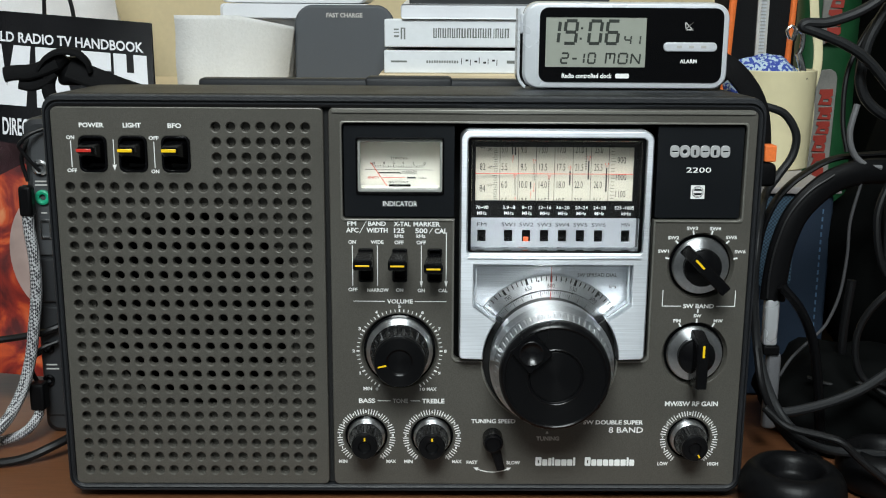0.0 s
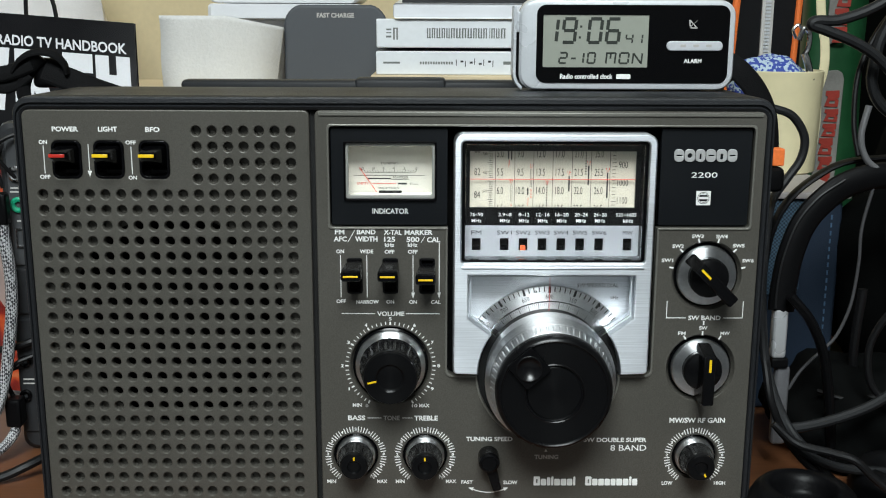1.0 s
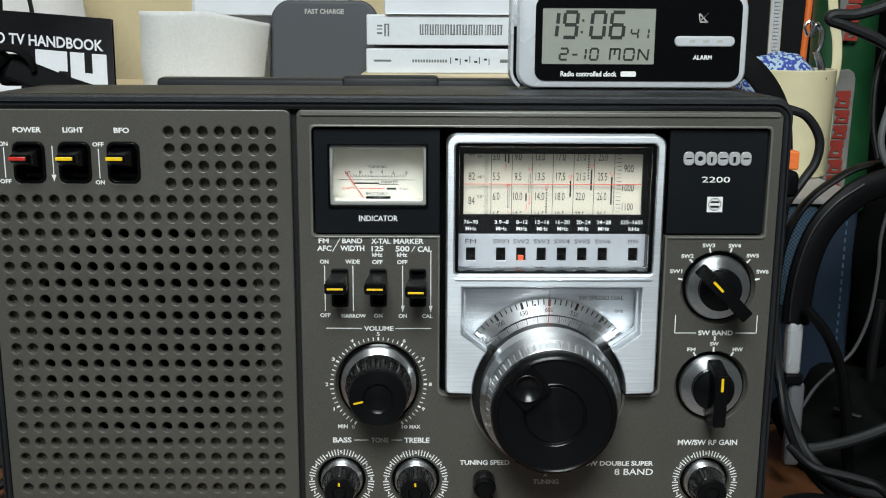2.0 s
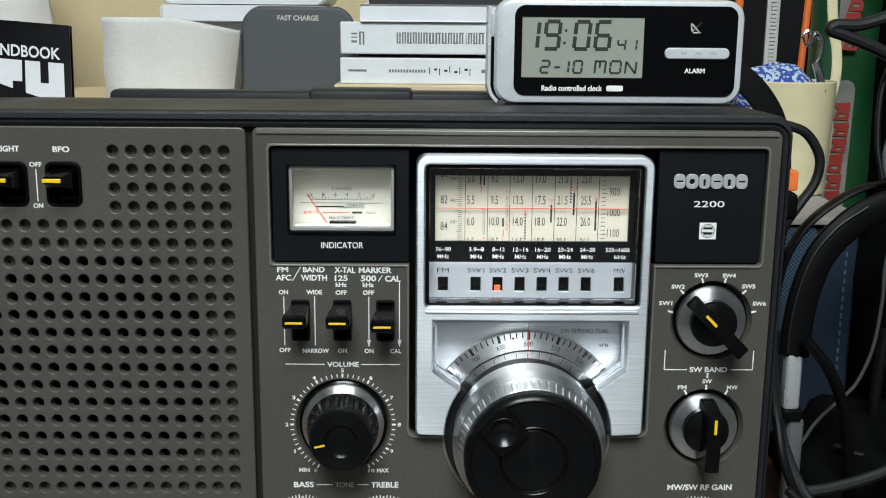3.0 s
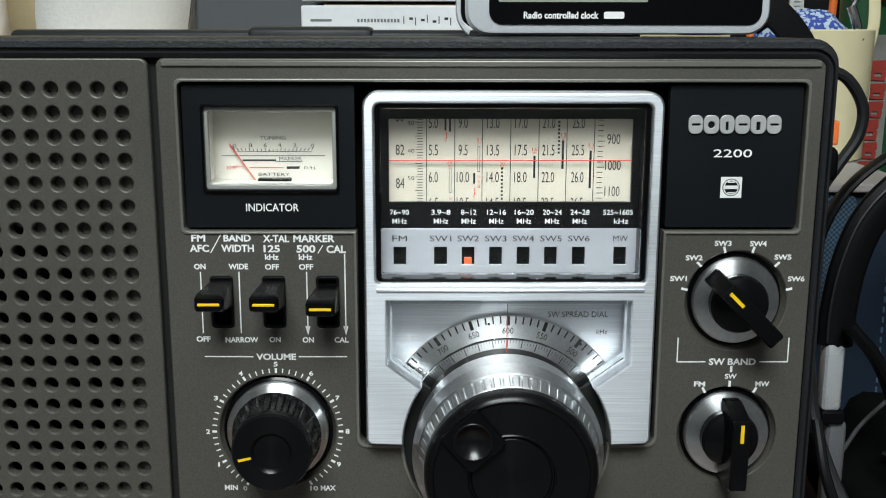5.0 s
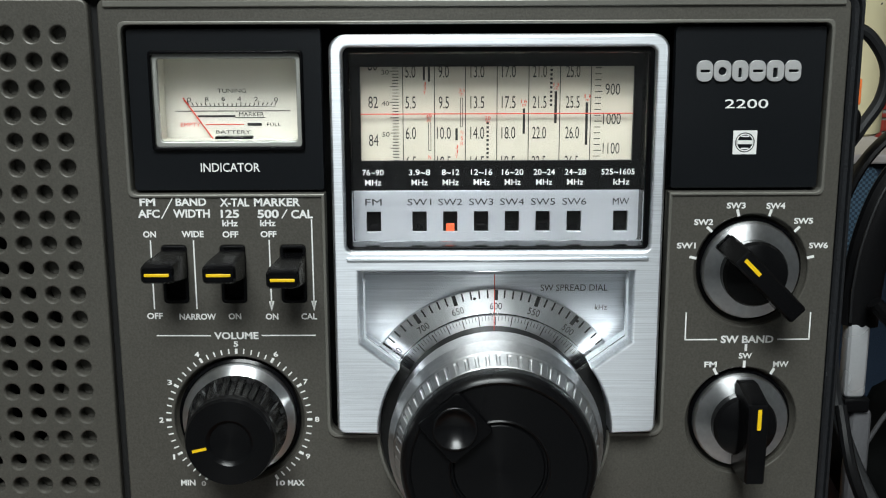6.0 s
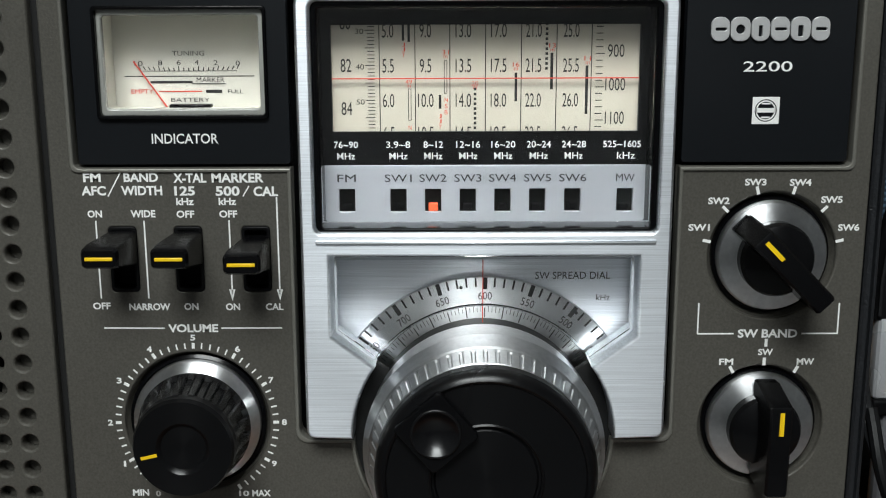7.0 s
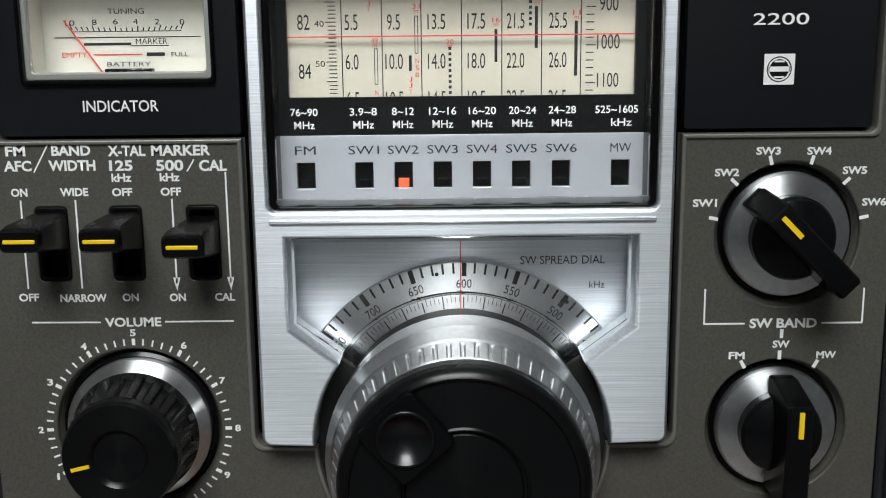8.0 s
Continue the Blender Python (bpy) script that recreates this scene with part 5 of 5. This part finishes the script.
def handbook():
    b = thing("handbook", "black handbook with white title and red space picture", "book", (-182, 165, 36), place=BOOK_SHEAR @ shift((-179.4, 160, 252.4), (-165.2, 211, 220.3), 0.953))
    piv = v3(-179.4, 160, 252.4)
    m = Matrix.Translation(piv) @ Matrix.Rotation(radians(4.3), 4, "Y") @ Matrix.Translation(-piv)
    x1 = -179.4
    x0 = x1 - 128
    Y = 160
    B = 36

    def T(data):
        if isinstance(data, bmesh.types.BMesh):
            return turn_bm(data, m)
        data.transform(m)
        return data
    part("page_block", T(box(x0 + 1.5, Y + 1.2, B + 1.5, x1 - 8, Y + 7, 251.2, 0.3)), M_PAGES, b)
    part("front_cover", T(box(x0, Y, B, x1, Y + 0.9, 252.4, 0.2)), M_COVER, b, "glossy black cover")
    part("back_cover", T(box(x0, Y + 7.2, B, x1 - 1, Y + 8.0, 252.0, 0.2)), M_COVER, b)
    part("cover_sky", T(plate([(x0, 150), (x0, B), (x1 - 0.1, B), (x1 - 0.1, 172), (x0 + 60, 168), (x0, 172)], [], Y - 0.1, 0.1, 0.01, 0)), M_ART_DARK, b, sm=False)
    part("cover_picture", T(plate([(x0, B), (x1 - 0.1, B), (x1 - 0.1, 138), (x1 - 40, 150), (x0 + 42, 158), (x0 + 20, 146), (x0, 150)], [], Y - 0.2, 0.1, 0.01, 0)), M_ART, b, "fiery red printed picture", sm=False)
    disc = [(x1 - 64 + 32 * math.cos(radians(a)), 108 + 38 * math.sin(radians(a))) for a in range(0, 360, 8)]
    part("planet", T(plate(disc, [], Y - 0.3, 0.1, 0.01, 0)), M_PLANET, b, "pale printed planet", sm=False)
    lettering("WORLD RADIO TV HANDBOOK", x1 - 118, 232.8, x1 - 5.5, 239.4, Y - 0.15, M_TITLE, b, fat=0.022, first=m)
    lettering("DIRECTORY", x1 - 98.5, 174.6, x1 - 66, 185.4, Y - 0.15, M_TITLE, b, fat=0.02, first=m)
    # title mark as plain white blocks
    for ring in ([(-25.4, 193), (-3.8, 193), (-3.8, 231), (-12.4, 231), (-12.4, 219.4), (-17.0, 219.4), (-17.0, 231), (-25.4, 231)],
                 [(-46.0, 231), (-27.2, 231), (-27.2, 219.4), (-32.5, 219.4), (-32.5, 193), (-40.7, 193), (-40.7, 219.4), (-46.0, 219.4)],
                 [(-76, 231), (-53, 231), (-56, 212), (-51, 193), (-60, 193), (-64, 206), (-67, 193), (-76, 193)],
                 [(-108, 231), (-98, 231), (-95, 205), (-90, 231), (-79, 231), (-83, 193), (-104, 193)]):
        part("title_block", T(plate([(x1 + x, z) for x, z in ring[::-1]], [], Y - 0.15, 0.1, 0.01, 0)), M_TITLE, b, "white printed block", sm=False)


handbook()


def plastic_bags():
    rnd = random.Random(7)
    m = material("thin_white_plastic", (0.72, 0.70, 0.70), 0.35, var=0.04, stain=30, stain_var=0.12)
    b = thing("plastic_bag", "crumpled white translucent plastic bag behind the book", "bag", (-270, 250, 47), place=shift((-268, 226, 250), (-359, 400, 235.5), 1.161))
    loops = []
    for k in range(14):
        t = k / 13
        ring = []
        for i in range(28):
            a = 2 * math.pi * i / 28
            w = 1 + 0.10 * math.sin(5 * a + 3 * t) + 0.06 * math.sin(11 * a + 7 * t) + rnd.uniform(-0.03, 0.03)
            s = 0.72 + 0.5 * math.sin(math.pi * (0.15 + 0.8 * t))
            ring.append((-268 + 72 * w * s * math.cos(a), 262 + 36 * w * s * math.sin(a), 110 + 230 * t))
        loops.append(ring)
    soften(part("film", loft(loops), m, b))
    part("stand_box", box(-330, 215, 47.2, -215, 320, 112, 2), M_WHITE_CARD, b)


plastic_bags()
solid("thin_cable", tube([(-265, 300, 175), (-262, 300, 246), (-252, 300, 240), (-244, 300, 231), (-240, 300, 170.8)], 1.5, 8), M_CABLE, "thin dark cable hanging before the plastic bag", "cable", group="loose cables")


# ---- beside the radio, left ----
def left_things():
    d = thing("second_radio", "dark grey portable device with side sockets", "radio", (-185, 100, -5), place=shift((18.2, -462, 220), (18.2, -462, 220), 0.977))
    part("body", loft([loop_rr(y, -205 + g, -4.9 + g, -166 - g, 172 - g, 6) for y, g in ((92, 3), (94, 0.7), (97, 0), (110, 0), (112, 2))]), M_GREY_DEVICE, d)
    part("side_panel", box(-200.5, 90.8, 98, -184, 93, 164, 0.8), material("mid_grey_plastic", (0.05, 0.052, 0.055), 0.45, bump=0.05), d, "paler grey socket panel")
    part("panel_step", box(-202, 90.4, 72, -182, 93, 96, 0.8), M_GREY_DEVICE, d)
    part("lower_panel", box(-203, 90.9, 6, -182, 93, 69, 0.8), M_GREY_DEVICE, d)
    for x, z, r, mm, ml in ((-195.5, 146, 4.2, M_STEEL, "steel aerial socket"), (-195.5, 130, 4.0, M_JACK_GREEN, "green earphone socket"), (-199, 46, 3.2, M_GLOSS, "black socket"), (-200, 27, 3.2, M_GLOSS, "black socket")):
        s = part("socket", lathe(x, z, [(r, 91.2), (r, 89.6), (r * 0.75, 89.2), (r * 0.45, 89.6), (r * 0.4, 90.9), (0, 91)], 28), mm, d, ml)
    part("usb_port", plate(rr(-198, 107.5, -192.4, 118, 0.8, 3), [rr(-197, 108.6, -193.4, 116.9, 0.5, 3)], 89.8, 1.4, 0.2, 1), M_STEEL, d)
    for x0, z, w in ((-199, 138.6, 6), (-199.4, 136.6, 7), (-197, 121.5, 3), (-201, 36, 6), (-201, 33.6, 7)):
        part("bar_print", strips([(x0, z, x0 + w, z, 0.8)], 90.6), M_PRINT_GREY, d, sm=False)
    c = thing("braided_cable", "grey and black braided cable with a black plug", "cable", (-205, 60, 0))
    part("sleeve", tube([(-196, 70, 128), (-196, 70, 117), (-194.5, 70, 100), (-195, 70, 82), (-197, 68, 64), (-200, 66, 45), (-205, 60, 27), (-214, 50, 13), (-232, 38, 4.4), (-270, 24, 3.8)], 3.0, 16), M_BRAID, c)
    part("plug", box(-199.4, 66.5, 123.5, -192.6, 73.5, 139.5, 1.6), M_BLACK, c, "black plug body")
    part("second_loop", tube([(-262, 44, 3.4), (-235, 50, 3.4), (-215, 58, 4.5), (-204, 62, 8), (-199, 68, 14), (-198, 70, 20)], 2.6, 12), M_BRAID, c)
    part("plug_end", box(-202, 66, 18, -194, 75, 33, 1.5), M_BLACK, c, "black plug body")
    for pts, r in (([(-300, 60, 50), (-240, 72, 53), (-219, 75, 55), (-206, 75, 57), (-196, 75, 59), (-187, 77, 62), (-172, 90, 66)], 1.9),
                   ([(-300, 30, 2.6), (-235, 30, 2.6), (-207, 34, 2.8), (-194, 38, 4.0), (-182, 44, 8), (-168, 60, 12)], 2.4),
                   ([(-191, 77, 146), (-198, 73, 157), (-198, 72, 161), (-192, 74, 166), (-180, 80, 170)], 1.0),
                   ([(-199, 81, 140), (-201, 80, 152), (-197, 80, 161), (-190, 84, 170), (-178, 90, 172)], 1.1),
                   ([(-198, 80, 47), (-204, 76, 44), (-206, 74, 36), (-201, 74, 26)], 1.4),
                   ([(-199, 74, 30), (-202, 73, 40), (-197, 72, 50), (-188, 76, 54)], 1.2)):
        solid("black_cable", tube(pts, r, 8), M_CABLE, "thin black cable beside the radio", "cable", group="loose cables")
    s = thing("carry_strap", "black woven carrying strap with a filler block in its fold", "strap", (-177, 75, 172))
    FACE = (0, 0.35, 1)
    part("webbing", tube([(-171, 73, 199), (-160, 74, 194.5), (-148, 76, 189.4), (-134, 82, 183.8)], 1.3, 10, 4.4, spread=FACE), M_STRAP, s)
    part("webbing_end", tube([(-203, 72, 195.5), (-198, 72, 196.5), (-190, 72, 197), (-182, 72, 199.5), (-176, 72, 202)], 1.6, 10, 2.5, spread=(0, 0.3, 1)), M_STRAP, s)
    part("end_fold", tube([(-196, 73, 191.5), (-190, 73, 190.5), (-184, 73, 192.5), (-178, 73, 197)], 1.5, 10, 2.2, spread=(0, 0.3, 1)), M_STRAP, s)
    part("top_fold", tube([(-186, 72, 198), (-181, 71, 204), (-174, 71, 207.2), (-166, 71, 206.6), (-161, 72, 202), (-160, 73, 197)], 1.3, 10, 1.9, spread=(0, 0.8, 0.6)), M_STRAP, s)
    part("hanging_web", tube([(-172, 73, 205), (-178, 73, 199), (-181.5, 73, 191), (-180, 73, 183), (-172, 74, 175), (-161, 74, 168)], 1.4, 10, 2.4, spread=(1, 0.3, 0.2)), M_STRAP, s)
    # black block added to fill the dark inside of the folded webbing
    part("buckle", box(-178, 75, 190, -163, 81, 204.5, 2.6, 3), M_BLACK, s, "made-up black block filling the dark fold")


left_things()


# ---- beside the radio, right ----
# white film toned down to hold the packet's shade
M_FILM_WHITE = material("shaded_white_film", (0.17, 0.165, 0.15), 0.5, var=0.1, stain=40, stain_var=0.3)
M_LID = material("dull_pinkish_white", (0.36, 0.33, 0.32), 0.45, var=0.06, grain=200)
M_PALE = material("pale_grey_wire", (0.045, 0.045, 0.048), 0.5)
M_SLIDER = material("bright_satin_metal", (0.62, 0.63, 0.65), 0.28, 0.55, var=0.03, grain=1500)
M_WORN = material("worn_grey_metal", (0.16, 0.16, 0.165), 0.45, 0.4)


def right_things():
    s = thing("carry_strap", "black woven carrying strap with an orange tag", "strap", (172, 75, 150))
    SIDE = (0.75, 0.3, 0.55)
    part("webbing", tube([(146, 92, 208), (158, 84, 205), (166, 79, 200), (175, 78, 190), (181, 78, 178), (183.5, 78, 162), (184, 78, 146)], 1.4, 12, 4.4, spread=SIDE), M_STRAP, s)
    # extra webbing made up to fill the black wedge beside the clock
    part("strap_fold", tube([(147, 92, 194), (152, 90, 203), (158, 87, 204), (166, 82, 196)], 2.0, 10, 3.4, spread=SIDE), M_STRAP, s)
    part("tag", box(182.5, 68, 153.8, 188.6, 76, 162.4, 0.8), M_ORANGE, s, "orange plastic tag")
    part("clasp", box(166, 66, 141, 189, 82, 153.4, 3, 3), M_BLACK, s)

    box_ = thing("speaker_box", "navy mesh fronted box with a white lid", "box", (220, 200, 0))
    part("body", box(190, 140, 0, 249, 262, 126, 4, 3), M_NAVY, box_)
    part("mesh_front", plate(rr(191, 70, 226, 125, 4, 4), [], 138.8, 2, 0.5, 2), M_MESH, box_, "blue perforated mesh")
    for k in range(24):
        part("stitch", box(241.6, 139.4, 8 + 4.6 * k, 242.4, 140.2, 10.6 + 4.6 * k, 0), M_THREAD, box_, sm=False)
    part("lid", box(186, 136, 126, 251, 266, 130, 1, 2), M_LID, box_)

    mug = thing("plastic_cup", "cream plastic cup with a side handle", "cup", (234, 224, 130))
    part("wall", turn_bm(lathe(0, 0, [(0, 0.0), (24.0, 0.0), (25.2, -1.0), (26.8, -62.6), (26.4, -63.2), (25.4, -63.2), (25.1, -62.4), (23.2, -2.5), (0, -2.5)], 56), Matrix.Translation(v3(234, 224, 130.1)) @ Matrix.Rotation(radians(-90), 4, "X")), M_MUG, mug)
    part("handle", tube([(257, 226, 176), (260, 226, 174), (261, 226, 165), (260.5, 226, 152), (259.5, 226, 142), (257, 226, 136)], 1.8, 10, 2.2), M_MUG, mug)
    part("upper_loop", tube([(259.5, 232, 179), (263, 232, 184), (265, 232, 196), (264.5, 233, 210), (262, 234, 222), (259.5, 235, 245)], 1.0, 10, 3.0, spread=(1, 0, 0)), M_MUG, mug)
    pouch = thing("patterned_pouch", "blue and white patterned cloth pouch in the cup", "pouch", (228, 222, 170))
    bm = bmesh.new()
    bmesh.ops.create_icosphere(bm, subdivisions=4, radius=1)
    for v in bm.verts:
        k = 1 + 0.06 * math.sin(7 * v.co.x + 3 * v.co.y) + 0.04 * math.sin(11 * v.co.y + 5 * v.co.z)
        v.co = v3(226 + 24.0 * v.co.x * k, 222 + 18 * v.co.y * k, 186 + 16.5 * v.co.z * k)
    soften(part("cloth", bm, M_POUCH, pouch))
    bag = thing("zip_case", "black nylon case with orange trim and a grey zip", "case", (239, 290, 0))
    part("panel", loft([loop_rr(y, 214 + g, 0.2, 264 - g, 300, 6) for y, g in ((272, 4), (274, 1), (280, 0), (306, 0), (310, 4))]), M_BAG, bag)
    part("orange_piping", tube([(215, 272, 140), (216, 271, 200), (221, 270, 300)], 2.6, 8), M_ORANGE, bag)
    part("orange_piping", tube([(262, 273, 140), (258, 271, 185), (259, 271, 222), (262, 271, 300)], 2.2, 8), M_ORANGE, bag)
    z = part("zip", turn_bm(box(234.8, 270.2, 130, 242.6, 272.4, 300, 0.5), Matrix.Rotation(0, 4, "Y")), M_PRINT_GREY, bag, "pale grey zip tape")
    for i in range(40):
        part("tooth", box(237, 269.4, 180 + i * 2.3, 240.4, 270.3, 181.3 + i * 2.3, 0), M_SILVER, z, sm=False)
    clip = thing("key_clip", "small shiny steel swivel clip", "clip", (244, 204, 186))
    part("hook", tube([(238, 204, 212), (240, 203, 219), (244, 204, 216), (244, 204, 208), (242, 204, 203)], 1.6, 10), M_STEEL, clip)
    part("swivel", tube([(242, 204, 204), (244, 203, 198), (247, 203, 188)], 2.2, 10), M_STEEL, clip)
    part("ring", tube([(236, 204, 213), (234, 204, 218), (237, 204, 221), (240, 204, 218)], 1.0, 8), M_STEEL, clip)

    pk = thing("snack_packet", "green and white film packet with red bars of print", "packet", (298, 312, 0))
    rows = []
    for k in range(12):
        z_ = 0.2 + 280 * k / 11
        rows.append([(279 + 1.2 * math.sin(k * 1.7), 303, z_), (290, 300.5 + 1.5 * math.sin(k * 1.1), z_), (306, 301, z_), (320, 306 + 2 * math.sin(k), z_), (320, 330, z_), (279, 330, z_)])
    soften(part("film", loft(rows), M_GREEN, pk))
    part("white_panel", plate([(283, 20), (299, 20), (303, 120), (304, 184), (302.5, 188), (299, 190), (293, 189.5), (289.5, 186), (287, 120)], [], 297.4, 2, 0.6, 2), M_FILM_WHITE, pk)
    part("white_panel", plate([(289, 206), (301, 212), (305, 275), (290, 275)], [], 297.4, 2, 0.6, 2), M_FILM_WHITE, pk)
    rnd = random.Random(11)
    zz = 96.0
    while zz < 270:
        h = rnd.uniform(9, 13)
        x = 288.5 + (zz - 96) * 0.035 + rnd.uniform(-0.8, 0.8)
        if not 184 < zz + h < 214:
            part("red_print", plate([(x, zz + 0.4), (x + 9.5, zz), (x + 10, zz + h * 0.4), (x + 8.6, zz + h * 0.5), (x + 10.3, zz + h * 0.6), (x + 10, zz + h), (x + 0.6, zz + h - 0.4), (x + 0.4, zz + h * 0.7), (x + 2.2, zz + h * 0.62)], [rr(x + 3.4, zz + h * 0.2, x + 7.4, zz + h * 0.38, 0.4, 2)], 296.6, 0.3, 0.02, 0), M_REDPACK, pk, sm=False)
        zz += h + rnd.uniform(0.5, 1.3)

    hp = thing("headphones", "black over-ear headphones with steel sliders", "headphones", (210, 55, 0))
    part("headband", tube([(188, 56, 84), (189, 57, 97), (191.5, 58, 112), (197, 59, 127), (206, 60, 138), (218, 62, 146), (236, 64, 150), (265, 70, 147), (300, 78, 138)], 6.6, 16, 0.6), M_LEATHER, hp, "padded black headband")
    part("outer_band", tube([(181, 66, 88), (181.5, 66, 104), (184, 66, 122), (191, 66, 137), (203, 67, 148), (220, 69, 156), (250, 74, 158)], 1.5, 10, 2.6), M_LEATHER, hp, "thin outer band")
    part("band_seam", tube([(184, 52.0, 86), (184.4, 52.6, 98), (187, 53.4, 113), (192.6, 54.4, 128.5), (202, 55.4, 140.5), (215, 57.4, 149)], 0.5, 6), M_CABLE_GREY, hp)
    part("slider", box(184.0, 52, 60, 191.2, 59, 86, 2.0, 3), M_SLIDER, hp, "polished steel slider")
    part("slider_clip", box(184.0, 51.4, 55.6, 192.4, 60, 60.4, 0.8, 2), M_BLACK, hp)
    part("yoke", box(187, 53, 14, 194.6, 59, 56, 2.4, 3), M_DSTEEL, hp, "grey steel yoke")
    part("yoke_arm", tube([(189, 47, 94), (199, 45, 82), (207, 45, 64), (212, 45, 37), (215, 45, 9)], 2.4, 10, 1.4), M_BLACK, hp)
    lying = [(0, 0), (20, 0), (24, -2.4), (25.8, -6), (26.2, -11), (25.4, -16), (23.4, -20), (20.6, -22.8), (17.6, -23.6), (14.8, -22.4), (12.8, -19.4), (11.8, -16), (10.4, -13.6), (0, -12.6)]
    for x, y, s in ((182, -10, 0.94), (236, 14, 0.9)):
        cup = lathe(0, 0, [(r * s, h * s) for r, h in lying], 56)
        soften(part("ear_cup", turn_bm(cup, Matrix.Translation(v3(x, y, 0.2)) @ Matrix.Rotation(radians(-90), 4, "X")), M_LEATHER, hp, "soft black ear cushion"))

    # heap, mound and their cords are made up to fill unidentified darkness
    heap = thing("black_bag", "made-up black heap filling the dark right side", "bag", (300, 130, 0))
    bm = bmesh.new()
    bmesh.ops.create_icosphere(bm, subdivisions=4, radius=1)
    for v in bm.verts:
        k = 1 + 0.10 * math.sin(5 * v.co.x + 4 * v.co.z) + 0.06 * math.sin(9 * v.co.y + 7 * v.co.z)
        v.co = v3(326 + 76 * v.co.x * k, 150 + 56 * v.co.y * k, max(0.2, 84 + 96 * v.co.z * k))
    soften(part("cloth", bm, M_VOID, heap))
    low = thing("black_pouch", "made-up black mound filling the dark under the headphones", "pouch", (240, 84, 0))
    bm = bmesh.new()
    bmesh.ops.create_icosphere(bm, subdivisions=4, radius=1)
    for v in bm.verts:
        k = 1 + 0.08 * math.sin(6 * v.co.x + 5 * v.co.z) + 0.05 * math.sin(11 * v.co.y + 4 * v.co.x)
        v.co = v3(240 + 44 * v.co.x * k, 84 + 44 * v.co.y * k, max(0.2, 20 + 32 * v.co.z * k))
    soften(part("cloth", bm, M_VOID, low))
    part("drawstring", tube([(212, 62, 40), (222, 54, 39), (238, 51, 41), (254, 53, 39), (268, 62, 36)], 1.2, 8), M_CABLE, low)
    part("pull_cord", tube([(270, 110, 150), (262, 100, 120), (266, 96, 80), (280, 92, 50)], 1.6, 8), M_CABLE, heap)

    # black block added as a dark backing further behind
    cab = thing("black_case", "made-up black block filling the dark background", "case", (440, 400, 0))
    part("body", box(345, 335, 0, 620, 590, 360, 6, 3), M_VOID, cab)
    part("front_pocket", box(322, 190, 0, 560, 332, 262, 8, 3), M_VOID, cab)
    runs = [
        ([(275, 62, 262), (255, 60, 250), (239, 60, 241), (223, 60, 230), (207, 60, 224), (196, 60, 223.5), (194, 60, 221.5), (201, 60, 219), (216, 60, 213), (228, 60, 205), (243, 60, 189), (262, 60, 170)], 2.6, M_CABLE_GREY),
        ([(262, 70, 256), (243, 70, 237), (232, 70, 218), (229, 70, 204), (229, 70, 193), (235, 70, 183), (249, 70, 175), (280, 74, 165)], 2.8, M_CABLE_GREY),
        ([(178, 96, 182), (193, 95, 179), (201, 95, 175), (207, 95, 165), (206, 95, 154), (199, 93, 144), (190, 86, 134), (181, 64, 124), (176.5, 52, 110), (176.5, 50, 89), (179, 44, 59), (182, 22, 40), (192, 15, 27), (208, 12, 10), (228, 8, 3), (260, 0, 3)], 2.2, M_CABLE_GREY),
        ([(280, 30, 74), (262, 30, 66), (243, 30, 56), (227, 30, 45), (211, 30, 38), (194, 30, 33.5), (184, 32, 32)], 2.5, M_CABLE_GREY),
        ([(176, 14, 40), (180, 10, 36), (191, 10, 27), (208, 10, 21), (238, 10, 19), (270, 10, 17)], 2.2, M_CABLE_GREY),
        ([(232, 62, 150), (227, 62, 125), (227, 62, 107), (225, 62, 86), (220, 62, 71), (215, 62, 64), (208, 62, 57), (202, 62, 50), (197, 62, 41)], 0.8, M_PALE),
        ([(236, 75, 90), (234, 75, 61), (236, 75, 42), (248, 75, 17), (268, 75, 3)], 2.4, M_CABLE),
        ([(170, 20, 70), (172, 12, 52), (182, 12, 32), (198, 12, 16), (219, 12, 3), (245, 10, 2.4)], 1.8, M_CABLE),
        ([(262, 70, 262), (246, 72, 238), (232, 72, 222), (222, 70, 200), (220, 66, 176), (222, 62, 160)], 1.3, M_CABLE),
        ([(246, 60, 150), (238, 56, 128), (243, 52, 100), (262, 50, 84)], 1.9, M_CABLE),
        ([(262, 40, 100), (240, 40, 92), (228, 42, 72), (230, 40, 50), (246, 34, 38)], 1.8, M_CABLE),
        ([(172, 8, 44), (182, 4, 36), (196, -2, 34), (205, -6, 32), (214, -8, 24), (232, -12, 10)], 1.9, M_CABLE),
    ]
    for pts, r, mt in runs:
        solid("cable", tube([(x, y, max(z, r + 0.3)) for x, y, z in pts], r, 10), mt, "dark rubber cable in a loose tangle", "cable", group="loose cables")
    pl = thing("plug", "pale grey bare cable end", "plug", (231, 62, 154))
    part("tip", tube([(225, 62, 184), (222.5, 62, 170), (225, 62, 160), (231, 62, 154), (240, 62, 152)], 1.6, 10), M_WORN, pl)
    bt = thing("small_cap", "small cream plastic cap among the cables", "cap", (226, 12, 0.2))
    part("body", turn_bm(lathe(0, 0, [(0, 0), (6, 0), (6, -14), (5, -15), (0, -15)], 24), Matrix.Translation(v3(226, 12, 0.2)) @ Matrix.Rotation(radians(-90), 4, "X")), M_MUG, bt)


right_things()
